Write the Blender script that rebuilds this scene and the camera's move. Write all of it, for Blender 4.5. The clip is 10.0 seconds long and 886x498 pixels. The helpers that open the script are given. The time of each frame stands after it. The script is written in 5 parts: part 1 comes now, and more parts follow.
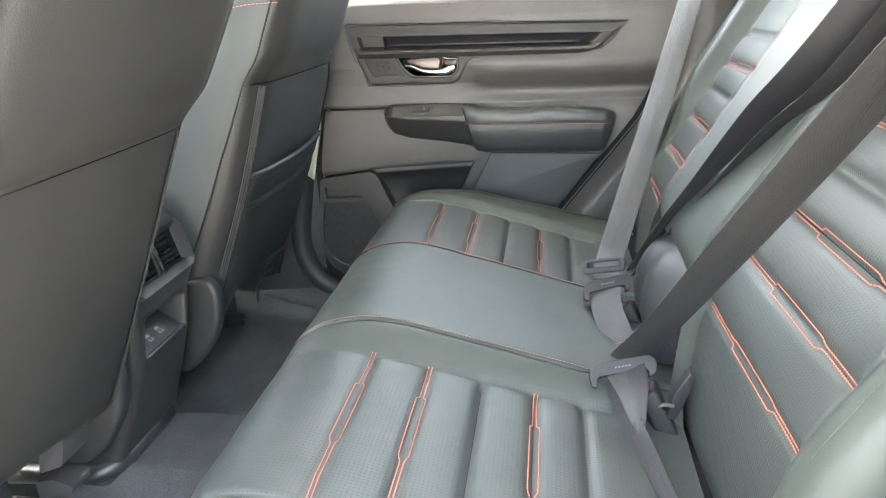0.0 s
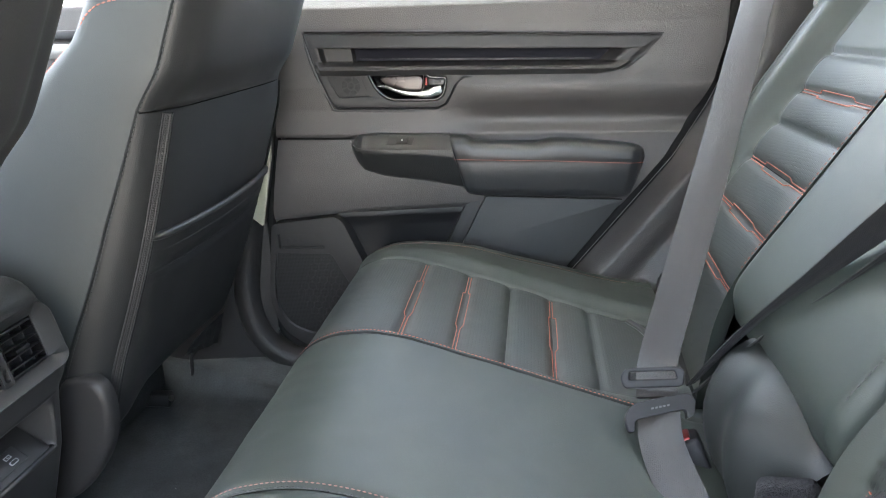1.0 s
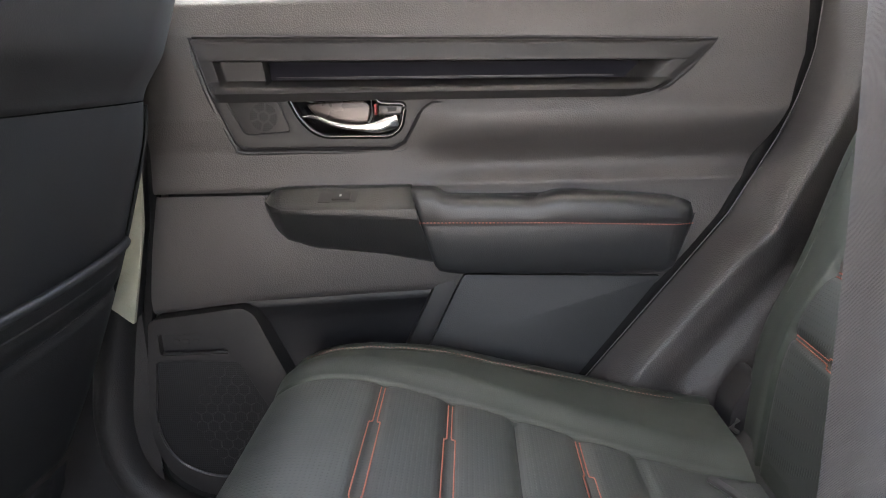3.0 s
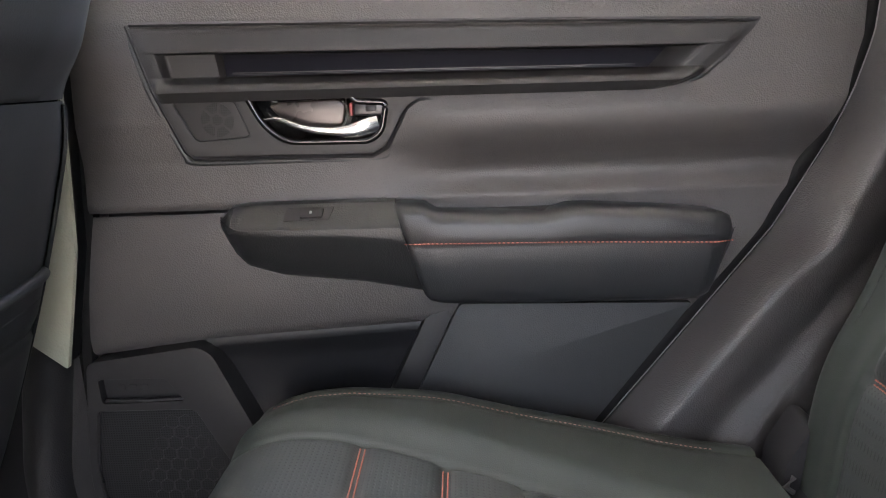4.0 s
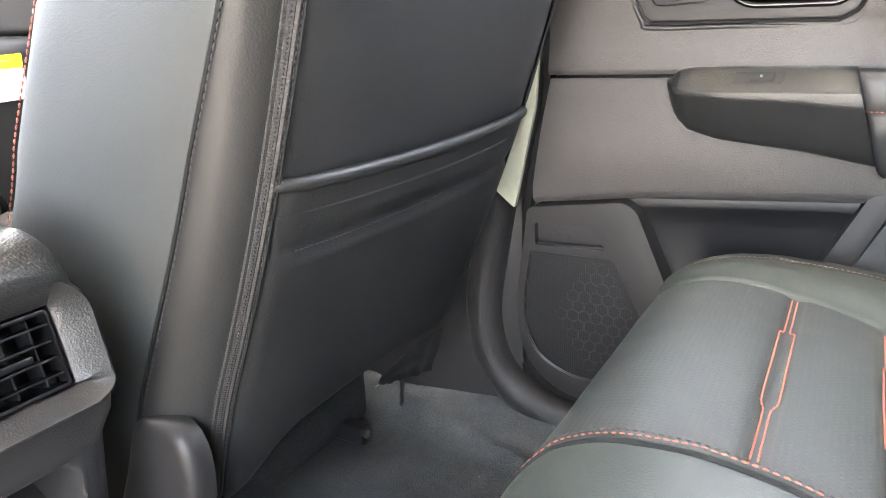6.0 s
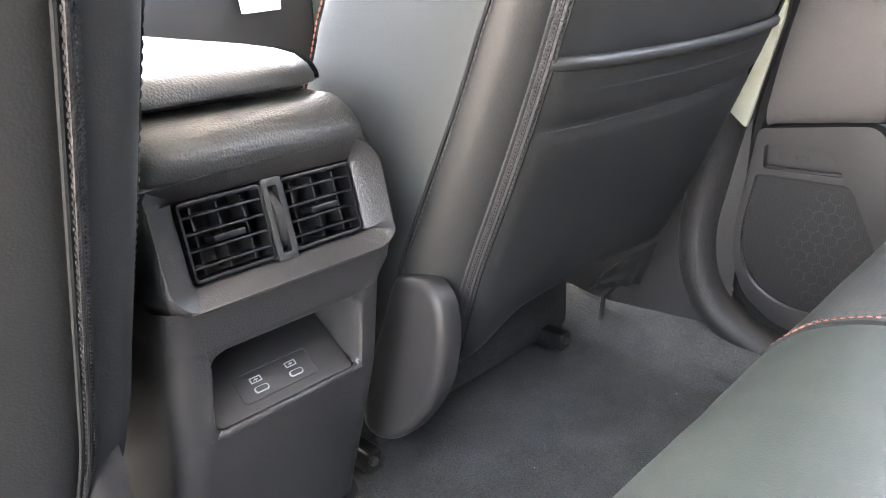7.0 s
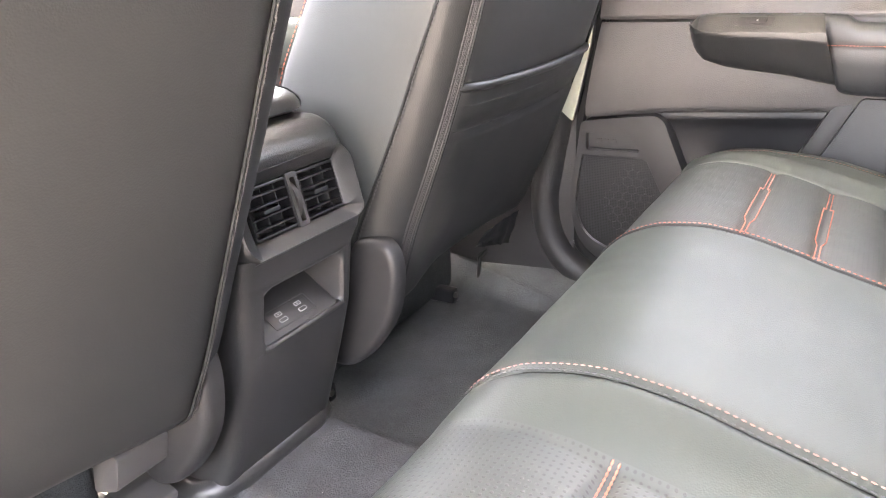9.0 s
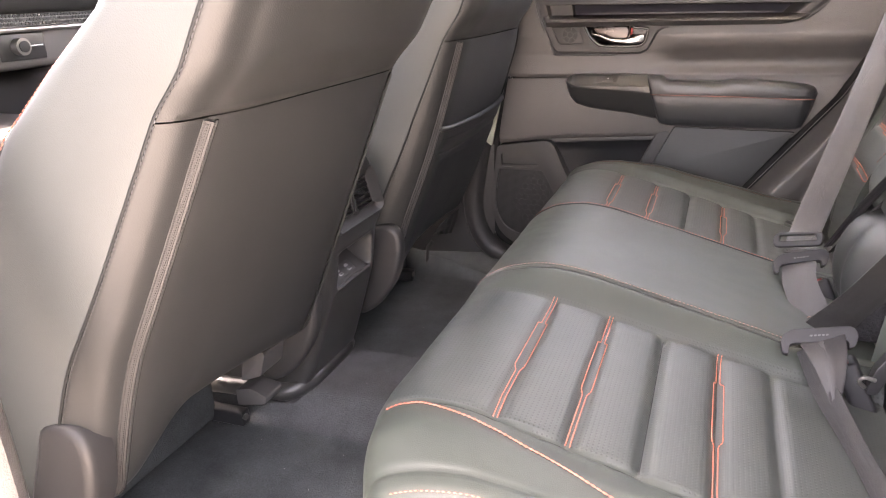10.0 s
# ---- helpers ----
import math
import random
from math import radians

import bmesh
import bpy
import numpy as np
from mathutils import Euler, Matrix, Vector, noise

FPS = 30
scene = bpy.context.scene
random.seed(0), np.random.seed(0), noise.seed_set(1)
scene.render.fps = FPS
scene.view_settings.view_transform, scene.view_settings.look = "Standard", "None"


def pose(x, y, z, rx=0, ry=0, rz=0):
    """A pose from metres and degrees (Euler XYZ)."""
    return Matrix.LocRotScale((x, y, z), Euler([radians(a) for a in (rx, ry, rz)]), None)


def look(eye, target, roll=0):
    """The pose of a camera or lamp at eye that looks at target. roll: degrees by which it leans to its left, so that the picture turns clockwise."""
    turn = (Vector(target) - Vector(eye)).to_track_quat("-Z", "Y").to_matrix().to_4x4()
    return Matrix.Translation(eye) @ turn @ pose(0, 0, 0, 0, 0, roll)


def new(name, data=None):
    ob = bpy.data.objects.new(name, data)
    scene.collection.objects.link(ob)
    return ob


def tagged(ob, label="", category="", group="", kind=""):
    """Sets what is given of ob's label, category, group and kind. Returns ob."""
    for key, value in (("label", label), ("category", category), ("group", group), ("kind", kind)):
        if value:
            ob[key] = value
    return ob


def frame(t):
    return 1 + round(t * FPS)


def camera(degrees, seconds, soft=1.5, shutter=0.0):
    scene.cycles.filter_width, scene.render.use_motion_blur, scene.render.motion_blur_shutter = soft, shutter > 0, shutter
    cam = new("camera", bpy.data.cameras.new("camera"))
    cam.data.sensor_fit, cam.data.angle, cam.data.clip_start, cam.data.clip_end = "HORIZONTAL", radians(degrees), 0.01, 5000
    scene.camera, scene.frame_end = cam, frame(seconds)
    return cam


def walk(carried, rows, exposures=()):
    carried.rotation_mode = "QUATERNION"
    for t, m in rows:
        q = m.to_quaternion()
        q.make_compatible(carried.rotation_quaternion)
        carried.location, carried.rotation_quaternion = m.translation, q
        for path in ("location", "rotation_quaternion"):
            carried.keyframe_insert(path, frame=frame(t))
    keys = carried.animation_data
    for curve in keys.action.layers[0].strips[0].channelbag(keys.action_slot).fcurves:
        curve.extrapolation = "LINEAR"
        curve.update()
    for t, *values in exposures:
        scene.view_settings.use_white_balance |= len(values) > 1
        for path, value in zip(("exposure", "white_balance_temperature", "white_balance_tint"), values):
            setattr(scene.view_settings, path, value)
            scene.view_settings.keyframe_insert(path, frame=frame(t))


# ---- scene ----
cam = camera(63.5, 10.0, soft=1.0)
PATH = [
    (0, (0.219, -0.985, 0.753), (-0.074, 0.876, 0.08), -3.0),
    (0.5, (0.197, -0.809, 0.742), (-0.08, 1.058, 0.078), -2.5),
    (1, (0.17, -0.634, 0.727), (-0.074, 1.247, 0.094), -1.8),
    (1.5, (0.144, -0.505, 0.729), (-0.074, 1.389, 0.127), -1.0),
    (2, (0.126, -0.417, 0.705), (-0.056, 1.492, 0.136), -0.6),
    (2.5, (0.111, -0.323, 0.675), (-0.025, 1.59, 0.109), -0.9),
    (3, (0.096, -0.227, 0.657), (0.017, 1.709, 0.161), -1.6),
    (4.3, (0.095, -0.071, 0.633), (0.024, 1.871, 0.162), -2.5),
    (4.5, (0.1, -0.07, 0.63), (-0.029, 1.87, 0.16), -2.4),
    (5, (0.084, -0.092, 0.629), (-0.255, 1.815, 0.135), -2.2),
    (5.5, (0.057, -0.146, 0.589), (-0.588, 1.679, 0.086), -1.9),
    (6, (0.029, -0.188, 0.567), (-0.936, 1.463, -0.019), -2.4),
    (6.2, (0.014, -0.211, 0.55), (-1.038, 1.378, -0.056), -1.8),
    (7.3, (0.01, -0.273, 0.536), (-1.353, 0.983, -0.215), -2.8),
    (7.5, (0.012, -0.277, 0.536), (-1.361, 0.961, -0.227), -3.1),
    (8, (0.013, -0.292, 0.534), (-1.333, 0.97, -0.236), -3.2),
    (8.5, (0.035, -0.357, 0.541), (-1.164, 1.051, -0.22), -3.0),
    (9, (0.094, -0.533, 0.594), (-0.872, 1.062, -0.129), -2.7),
    (9.5, (0.136, -0.782, 0.659), (-0.63, 0.928, -0.041), -2.5),
    (10, (0.177, -1.041, 0.708), (-0.511, 0.711, 0.031), -2.5),
]
EXPOSURES = [(0.0, 5.1, 6600, 5), (0.5, 4.65, 6300, 7), (1.0, 4.65, 6300, 7), (2.0, 3.75, 6550, 10), (3.0, 4.35, 6650, 14), (4.5, 4.35, 6550, 16), (5.5, 5.55, 6800, 12), (7.5, 6.0, 6850, 14), (8.5, 6.1, 7000, 15), (9.0, 6.0, 7250, 19), (9.5, 5.65, 7650, 25), (10.0, 4.9, 7550, 24)]
walk(cam, [(t, look(eye, target, roll)) for t, eye, target, roll in PATH], EXPOSURES)

# ---- light ----
world = bpy.data.worlds.new("sky")
scene.world = world
world.use_nodes = True
_wn = world.node_tree.nodes
_sky = _wn.new("ShaderNodeTexSky")
_sky.sky_type, _sky.sun_disc = "NISHITA", False
_sky.sun_elevation, _sky.sun_rotation = radians(66), radians(271.4)
_sky.air_density, _sky.dust_density = 1.0, 3.0
_pale = _wn.new("ShaderNodeHueSaturation")
_pale.inputs["Saturation"].default_value = 0.50
world.node_tree.links.new(_sky.outputs[0], _pale.inputs["Color"])
world.node_tree.links.new(_pale.outputs[0], _wn["Background"].inputs[0])
_wn["Background"].inputs[1].default_value = 0.15
sun = new("sun", bpy.data.lights.new("sun", "SUN"))
sun.data.energy, sun.data.angle, sun.data.color = 3.0, radians(2.0), (1.0, 0.92, 0.84)
sun.matrix_world = look((-2.0, 0.05, 4.55), (0, 0, 0))


# ---- materials ----
def nodes_of(name):
    m = bpy.data.materials.new(name)
    m.use_nodes = True
    nt = m.node_tree
    return m, nt, nt.nodes["Principled BSDF"]


def add(nt, kind, **values):
    n = nt.nodes.new(kind)
    for k, v in values.items():
        n.inputs[k].default_value = v
    return n


def coords(nt, scale=(1, 1, 1)):
    tc = nt.nodes.new("ShaderNodeTexCoord")
    mp = add(nt, "ShaderNodeMapping", Scale=scale)
    nt.links.new(tc.outputs["Object"], mp.inputs["Vector"])
    return mp.outputs["Vector"]


def mix_colour(nt, fac, a, b):
    r = nt.nodes.new("ShaderNodeMix")
    r.data_type = "RGBA"
    nt.links.new(fac, r.inputs[0])
    r.inputs[6].default_value, r.inputs[7].default_value = (*a, 1), (*b, 1)
    return r.outputs[2]


def surface(name, colour, rough=0.5, grain=0.0, size=600.0, vary=0.25, metallic=0.0, pores=False, wear=6.0, spec=0.5, rough_vary=0.1, relief=0.0008):
    """Grained leather, plastic or paint: colour drifts over centimetres, grain over fractions of a millimetre."""
    m, nt, p = nodes_of(name)
    v = coords(nt)
    big = add(nt, "ShaderNodeTexNoise", Scale=wear, Detail=5.0, Roughness=0.6)
    nt.links.new(v, big.inputs["Vector"])
    dark = tuple(c * (1 - vary) for c in colour)
    light = tuple(min(1, c * (1 + vary)) for c in colour)
    nt.links.new(mix_colour(nt, big.outputs["Fac"], dark, light), p.inputs["Base Color"])
    p.inputs["Metallic"].default_value = metallic
    p.inputs["Specular IOR Level"].default_value = spec
    mr = add(nt, "ShaderNodeMapRange")
    mr.inputs["To Min"].default_value, mr.inputs["To Max"].default_value = rough - rough_vary, rough + rough_vary
    nt.links.new(big.outputs["Fac"], mr.inputs["Value"])
    nt.links.new(mr.outputs[0], p.inputs["Roughness"])
    if grain:
        if pores:
            tex = nt.nodes.new("ShaderNodeTexVoronoi")
            tex.feature = "SMOOTH_F1"
            tex.inputs["Scale"].default_value = size
            tex.inputs["Smoothness"].default_value = 0.35
            out = tex.outputs["Distance"]
        else:
            tex = add(nt, "ShaderNodeTexNoise", Scale=size, Detail=3.0)
            out = tex.outputs["Fac"]
        nt.links.new(v, tex.inputs["Vector"])
        b = add(nt, "ShaderNodeBump", Strength=min(1.0, grain), Distance=relief)
        nt.links.new(out, b.inputs["Height"])
        nt.links.new(b.outputs[0], p.inputs["Normal"])
    return m


def perforated(name, colour, rough=0.45, pitch=0.0042, steep=1.0):
    """Leather pierced with a close grid of small holes that fades out in places."""
    m, nt, p = nodes_of(name)
    v = coords(nt, (steep / pitch, 1 / pitch, 0.0))
    fr = nt.nodes.new("ShaderNodeVectorMath")
    fr.operation = "FRACTION"
    nt.links.new(v, fr.inputs[0])
    sub = nt.nodes.new("ShaderNodeVectorMath")
    sub.operation = "SUBTRACT"
    sub.inputs[1].default_value = (0.5, 0.5, 0)
    nt.links.new(fr.outputs[0], sub.inputs[0])
    ln = nt.nodes.new("ShaderNodeVectorMath")
    ln.operation = "LENGTH"
    nt.links.new(sub.outputs[0], ln.inputs[0])
    hole = add(nt, "ShaderNodeMapRange")
    hole.inputs["From Min"].default_value, hole.inputs["From Max"].default_value = 0.16, 0.26
    nt.links.new(ln.outputs["Value"], hole.inputs["Value"])
    big = add(nt, "ShaderNodeTexNoise", Scale=5.0, Detail=4.0)
    nt.links.new(coords(nt), big.inputs["Vector"])
    base = mix_colour(nt, big.outputs["Fac"], tuple(c * 0.8 for c in colour), tuple(c * 1.25 for c in colour))
    mul = nt.nodes.new("ShaderNodeMix")
    mul.data_type, mul.blend_type = "RGBA", "MULTIPLY"
    zone = add(nt, "ShaderNodeMapRange")
    zone.inputs["From Min"].default_value, zone.inputs["From Max"].default_value = 0.42, 0.62
    zone.inputs["To Min"].default_value, zone.inputs["To Max"].default_value = 0.10, 0.60
    nt.links.new(big.outputs["Fac"], zone.inputs["Value"])
    nt.links.new(zone.outputs[0], mul.inputs[0])
    nt.links.new(base, mul.inputs[6])
    nt.links.new(hole.outputs[0], mul.inputs[7])
    nt.links.new(mul.outputs[2], p.inputs["Base Color"])
    p.inputs["Roughness"].default_value = rough
    p.inputs["Specular IOR Level"].default_value = 0.36
    fine = add(nt, "ShaderNodeTexNoise", Scale=900.0, Detail=2.0)
    nt.links.new(coords(nt), fine.inputs["Vector"])
    b0 = add(nt, "ShaderNodeBump", Strength=0.12, Distance=0.0005)
    nt.links.new(fine.outputs["Fac"], b0.inputs["Height"])
    b = add(nt, "ShaderNodeBump", Strength=0.3, Distance=0.0005)
    nt.links.new(hole.outputs[0], b.inputs["Height"])
    nt.links.new(b0.outputs[0], b.inputs["Normal"])
    nt.links.new(b.outputs[0], p.inputs["Normal"])
    return m


def woven(name, colour, sx, sy, sz, rough=0.6, depth=0.5):
    """Belt webbing, zip tape: fine ribs across."""
    m, nt, p = nodes_of(name)
    tc = nt.nodes.new("ShaderNodeTexCoord")
    mp = add(nt, "ShaderNodeMapping", Scale=(sx, sy, sz))
    nt.links.new(tc.outputs["UV"], mp.inputs["Vector"])
    w = add(nt, "ShaderNodeTexWave", Scale=1.0, Distortion=0.6, Detail=1.0)
    w.bands_direction = "DIAGONAL"
    nt.links.new(mp.outputs[0], w.inputs["Vector"])
    big = add(nt, "ShaderNodeTexNoise", Scale=14.0, Detail=4.0)
    nt.links.new(tc.outputs["Object"], big.inputs["Vector"])
    nt.links.new(mix_colour(nt, big.outputs["Fac"], tuple(c * 0.8 for c in colour), tuple(c * 1.25 for c in colour)), p.inputs["Base Color"])
    p.inputs["Roughness"].default_value = rough
    p.inputs["Sheen Weight"].default_value = 0.03
    b = add(nt, "ShaderNodeBump", Strength=depth, Distance=0.0006)
    nt.links.new(w.outputs["Fac"], b.inputs["Height"])
    nt.links.new(b.outputs[0], p.inputs["Normal"])
    return m


def carpet_material(name, colour):
    m, nt, p = nodes_of(name)
    v = coords(nt)
    a = add(nt, "ShaderNodeTexNoise", Scale=9.0, Detail=6.0, Roughness=0.65)
    f = add(nt, "ShaderNodeTexNoise", Scale=420.0, Detail=3.0, Roughness=0.7)
    for n in (a, f):
        nt.links.new(v, n.inputs["Vector"])
    mx = nt.nodes.new("ShaderNodeMath")
    mx.operation = "MULTIPLY"
    nt.links.new(a.outputs["Fac"], mx.inputs[0])
    nt.links.new(f.outputs["Fac"], mx.inputs[1])
    mr = add(nt, "ShaderNodeMapRange")
    mr.inputs["From Min"].default_value, mr.inputs["From Max"].default_value = 0.12, 0.4
    nt.links.new(mx.outputs[0], mr.inputs["Value"])
    nt.links.new(mix_colour(nt, mr.outputs[0], tuple(c * 0.55 for c in colour), tuple(c * 1.45 for c in colour)), p.inputs["Base Color"])
    p.inputs["Roughness"].default_value = 0.95
    p.inputs["Specular IOR Level"].default_value = 0.15
    b = add(nt, "ShaderNodeBump", Strength=1.0, Distance=0.003)
    nt.links.new(f.outputs["Fac"], b.inputs["Height"])
    nt.links.new(b.outputs[0], p.inputs["Normal"])
    return m


def meshed(name, colour, pitch, hexes=False):
    """Pierced speaker plastic: rows of dark holes."""
    m, nt, p = nodes_of(name)
    v = coords(nt, (1 / pitch, 0.0, 1 / pitch))
    t = nt.nodes.new("ShaderNodeTexVoronoi")
    t.inputs["Scale"].default_value, t.inputs["Randomness"].default_value = 1.0, 0.0
    nt.links.new(v, t.inputs["Vector"])
    mr = add(nt, "ShaderNodeMapRange")
    mr.inputs["From Min"].default_value, mr.inputs["From Max"].default_value = 0.28, 0.38
    nt.links.new(t.outputs["Distance"], mr.inputs["Value"])
    nt.links.new(mix_colour(nt, mr.outputs[0], tuple(c * 0.08 for c in colour), colour), p.inputs["Base Color"])
    p.inputs["Roughness"].default_value = 0.55
    p.inputs["Specular IOR Level"].default_value = 0.25
    b = add(nt, "ShaderNodeBump", Strength=0.3, Distance=0.0006)
    nt.links.new(mr.outputs[0], b.inputs["Height"])
    nt.links.new(b.outputs[0], p.inputs["Normal"])
    return m


LEATHER = surface("black_leather", (0.0298, 0.0355, 0.0306), 0.50, 0.14, 900.0, 0.15, pores=True, wear=5.0, spec=0.30, relief=0.0006)
PANEL_LEATHER = surface("side_leather", (0.034, 0.038, 0.0375), 0.58, 0.20, 700.0, 0.10, pores=True, wear=7.0, spec=0.36, relief=0.0006)
PAD_LEATHER = surface("lower_pad_leather", (0.019, 0.020, 0.0205), 0.55, 0.2, 700.0, 0.15, pores=True, spec=0.4)
ARM_LEATHER = surface("armrest_leather", (0.019, 0.020, 0.021), 0.44, 0.2, 900.0, 0.15, pores=True)
FLAP_LEATHER = surface("glossy_fold_leather", (0.009, 0.0105, 0.010), 0.54, 0.12, 800.0, 0.15, pores=True, spec=0.42)
BACK_LEATHER = surface("seat_back_leather", (0.0150, 0.0155, 0.0155), 0.50, 0.12, 650.0, 0.2, pores=True, wear=5.0, spec=0.36, relief=0.0008)
PERF = perforated("perforated_leather", (0.032, 0.0362, 0.0335), 0.50, 0.0046)
PERF_BACK = perforated("perforated_back_leather", (0.032, 0.0362, 0.0335), 0.50, 0.0046, 1.95)
GRAINED = surface("grained_plastic", (0.047, 0.0435, 0.0415), 0.47, 0.42, 600.0, 0.12, pores=True, wear=8.0, spec=0.48, rough_vary=0.06, relief=0.0007)
PLASTIC = surface("black_plastic", (0.01823, 0.01755, 0.01782), 0.48, 0.12, 700.0, 0.15, wear=8.0, spec=0.34)
SILL = surface("matt_sill_plastic", (0.019, 0.0183, 0.0183), 0.52, 0.3, 600.0, 0.12, pores=True, spec=0.36)
TRIM = surface("matt_inlay_plastic", (0.0182, 0.0175, 0.0175), 0.50, 0.25, 900.0, 0.1, spec=0.36)
VENT = surface("vent_black", (0.006, 0.006, 0.0065), 0.30, 0.05, 900.0, 0.1, spec=0.35)
CONSOLE_PLASTIC = surface("console_plastic", (0.0235, 0.0230, 0.0230), 0.35, 0.35, 800.0, 0.12, pores=True, wear=9.0, rough_vary=0.06, relief=0.0005)
SWITCH_PLASTIC = surface("switch_panel_plastic", (0.018, 0.0185, 0.0185), 0.38, 0.35, 520.0, 0.1, pores=True, wear=9.0, spec=0.5, relief=0.0006)
LID_LEATHER = surface("console_lid_leather", (0.022, 0.023, 0.023), 0.38, 0.55, 560.0, 0.12, pores=True, wear=7.0, spec=0.55, rough_vary=0.05, relief=0.0006)
GLOSS_BLACK = surface("gloss_black", (0.004, 0.004, 0.0045), 0.16, 0.0, 1, 0.1, spec=0.5, rough_vary=0.03)
SATIN = surface("satin_black", (0.015, 0.015, 0.016), 0.33, 0.10, 900.0, 0.15)
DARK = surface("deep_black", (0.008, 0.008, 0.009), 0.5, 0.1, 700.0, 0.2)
RUBBER = surface("door_seal_rubber", (0.005, 0.005, 0.005), 0.75, 0.2, 700.0, 0.2, spec=0.2)
PALE_LINE = surface("grey_seal_lip", (0.16, 0.15, 0.15), 0.6, 0.1, 700.0, 0.2)
STRIP = surface("dark_inlay", (0.004, 0.004, 0.007), 0.6, 0.08, 900.0, 0.2, spec=0.1)
CHROME = surface("satin_chrome", (0.60, 0.60, 0.60), 0.22, 0.0, 1, 0.05, 1.0, rough_vary=0.04)
CUP = surface("smoked_metal", (0.030, 0.024, 0.022), 0.26, 0.0, 1, 0.1, 0.3)
STEEL = surface("dull_steel", (0.22, 0.21, 0.20), 0.38, 0.2, 500.0, 0.3, 0.9, wear=30)
THREAD = surface("orange_thread", (0.34, 0.102, 0.064), 0.7, 0.4, 1500.0, 0.2, wear=60)
THREAD_PALE = surface("pale_thread", (0.20, 0.095, 0.075), 0.7, 0.4, 1500.0, 0.2, wear=60)
SMALL_PRINT = surface("dim_print", (0.06, 0.06, 0.062), 0.6, 0.0, 1, 0.1)
THREAD_DARK = surface("black_thread", (0.03, 0.03, 0.032), 0.6, 0.4, 1500.0, 0.2, wear=60)
# near-black: paints shade into seat creases; also colours piping and zip edges
SHADE_AND_PIPING = surface("crease_shade_and_piping", (0.008, 0.009, 0.009), 0.7, 0.2, 900.0, 0.2, spec=0.2)
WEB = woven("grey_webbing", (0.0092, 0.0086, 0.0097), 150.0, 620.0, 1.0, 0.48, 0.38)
# darker copy of WEB: the near belt, and painted shade on a second ply
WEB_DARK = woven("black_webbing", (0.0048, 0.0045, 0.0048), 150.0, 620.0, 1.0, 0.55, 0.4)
ZIP = woven("zip_tape", (0.008, 0.0074, 0.0074), 10.0, 300.0, 1.0, 0.6, 0.3)
TONGUE = surface("buckle_plastic", (0.013, 0.013, 0.0145), 0.6, 0.2, 600.0, 0.15, spec=0.3)
RED = surface("red_release_button", (0.22, 0.010, 0.010), 0.4, 0.0, 1, 0.1)
PRINT = surface("grey_print", (0.36, 0.36, 0.37), 0.5, 0.0, 1, 0.1)
VELCRO = carpet_material("hook_and_loop_felt", (0.02, 0.02, 0.022))
CARPET = carpet_material("charcoal_carpet", (0.060, 0.065, 0.066))
CARPET_LIGHT = carpet_material("grey_carpet", (0.066, 0.067, 0.069))
# pale roof pillar plastic; on the lower pillar its paleness stands for light
PALE_LIT_TRIM = surface("pale_and_lit_pillar_plastic", (0.40, 0.40, 0.31), 0.55, 0.5, 420.0, 0.12, pores=True)
GREY_PLASTIC = surface("grey_dash_plastic", (0.085, 0.082, 0.08), 0.45, 0.1, 700.0, 0.15)
RAIL_PLASTIC = surface("grey_rail_plastic", (0.045, 0.043, 0.043), 0.5, 0.1, 700.0, 0.15)
GREY_METAL = surface("pale_honeycomb_plastic", (0.22, 0.22, 0.215), 0.4, 0.1, 700.0, 0.1)
HEADLINER = surface("grey_headliner", (0.70, 0.70, 0.68), 0.9, 0.3, 500.0, 0.06)
BODY_PAINT = surface("white_car_paint", (0.7, 0.7, 0.7), 0.2, 0.0, 1, 0.03)
SPEAKER = meshed("speaker_mesh", (0.0195, 0.0195, 0.02015), 0.0029)
TWEETER = meshed("tweeter_mesh", (0.020, 0.0195, 0.0195), 0.0023)
PAPER = surface("white_card", (0.85, 0.85, 0.83), 0.6, 0.05, 300.0, 0.03)
LINT = surface("grey_lint", (0.30, 0.29, 0.28), 0.9, 0.0, 1, 0.2)
YELLOW = surface("yellow_card", (0.85, 0.75, 0.02), 0.6, 0.05, 300.0, 0.03)
WALL_WHITE = surface("white_render", (0.8, 0.8, 0.78), 0.8, 0.2, 60.0, 0.05, wear=0.8)
BRICK_TONE = surface("terracotta_band", (0.45, 0.16, 0.09), 0.8, 0.2, 60.0, 0.1, wear=2)
CONCRETE = surface("concrete_ground", (0.56, 0.51, 0.45), 0.85, 0.3, 40.0, 0.12, wear=0.7)


def glass_material():
    m, nt, p = nodes_of("window_glass")
    p.inputs["Base Color"].default_value = (0.9, 0.95, 0.93, 1)
    p.inputs["Roughness"].default_value = 0.0
    p.inputs["Transmission Weight"].default_value = 1.0
    p.inputs["IOR"].default_value = 1.02
    return m


GLASS = glass_material()
TINTED = surface("tinted_glass", (0.004, 0.005, 0.005), 0.12, 0.0, 1, 0.1, rough_vary=0.02)


# ---- builders ----
def finish(bm, angle=38):
    bmesh.ops.recalc_face_normals(bm, faces=bm.faces)
    return bm


def part(name, bm, material, parent=None, label="", angle=38, m=None):
    """Links a bmesh as one mesh object, under a thing or a part where one is given."""
    me = bpy.data.meshes.new(name)
    if m is not None:
        bm.transform(m)
    bm.to_mesh(me)
    bm.free()
    me.materials.append(material)
    flat = me.attributes.get("flat")
    for f in me.polygons:
        f.use_smooth = not (flat and flat.data[f.index].value)
    me.set_sharp_from_angle(angle=radians(angle))
    ob = new(name, me)
    if parent:
        ob.parent = parent
    if label:
        tagged(ob, label)
    return ob


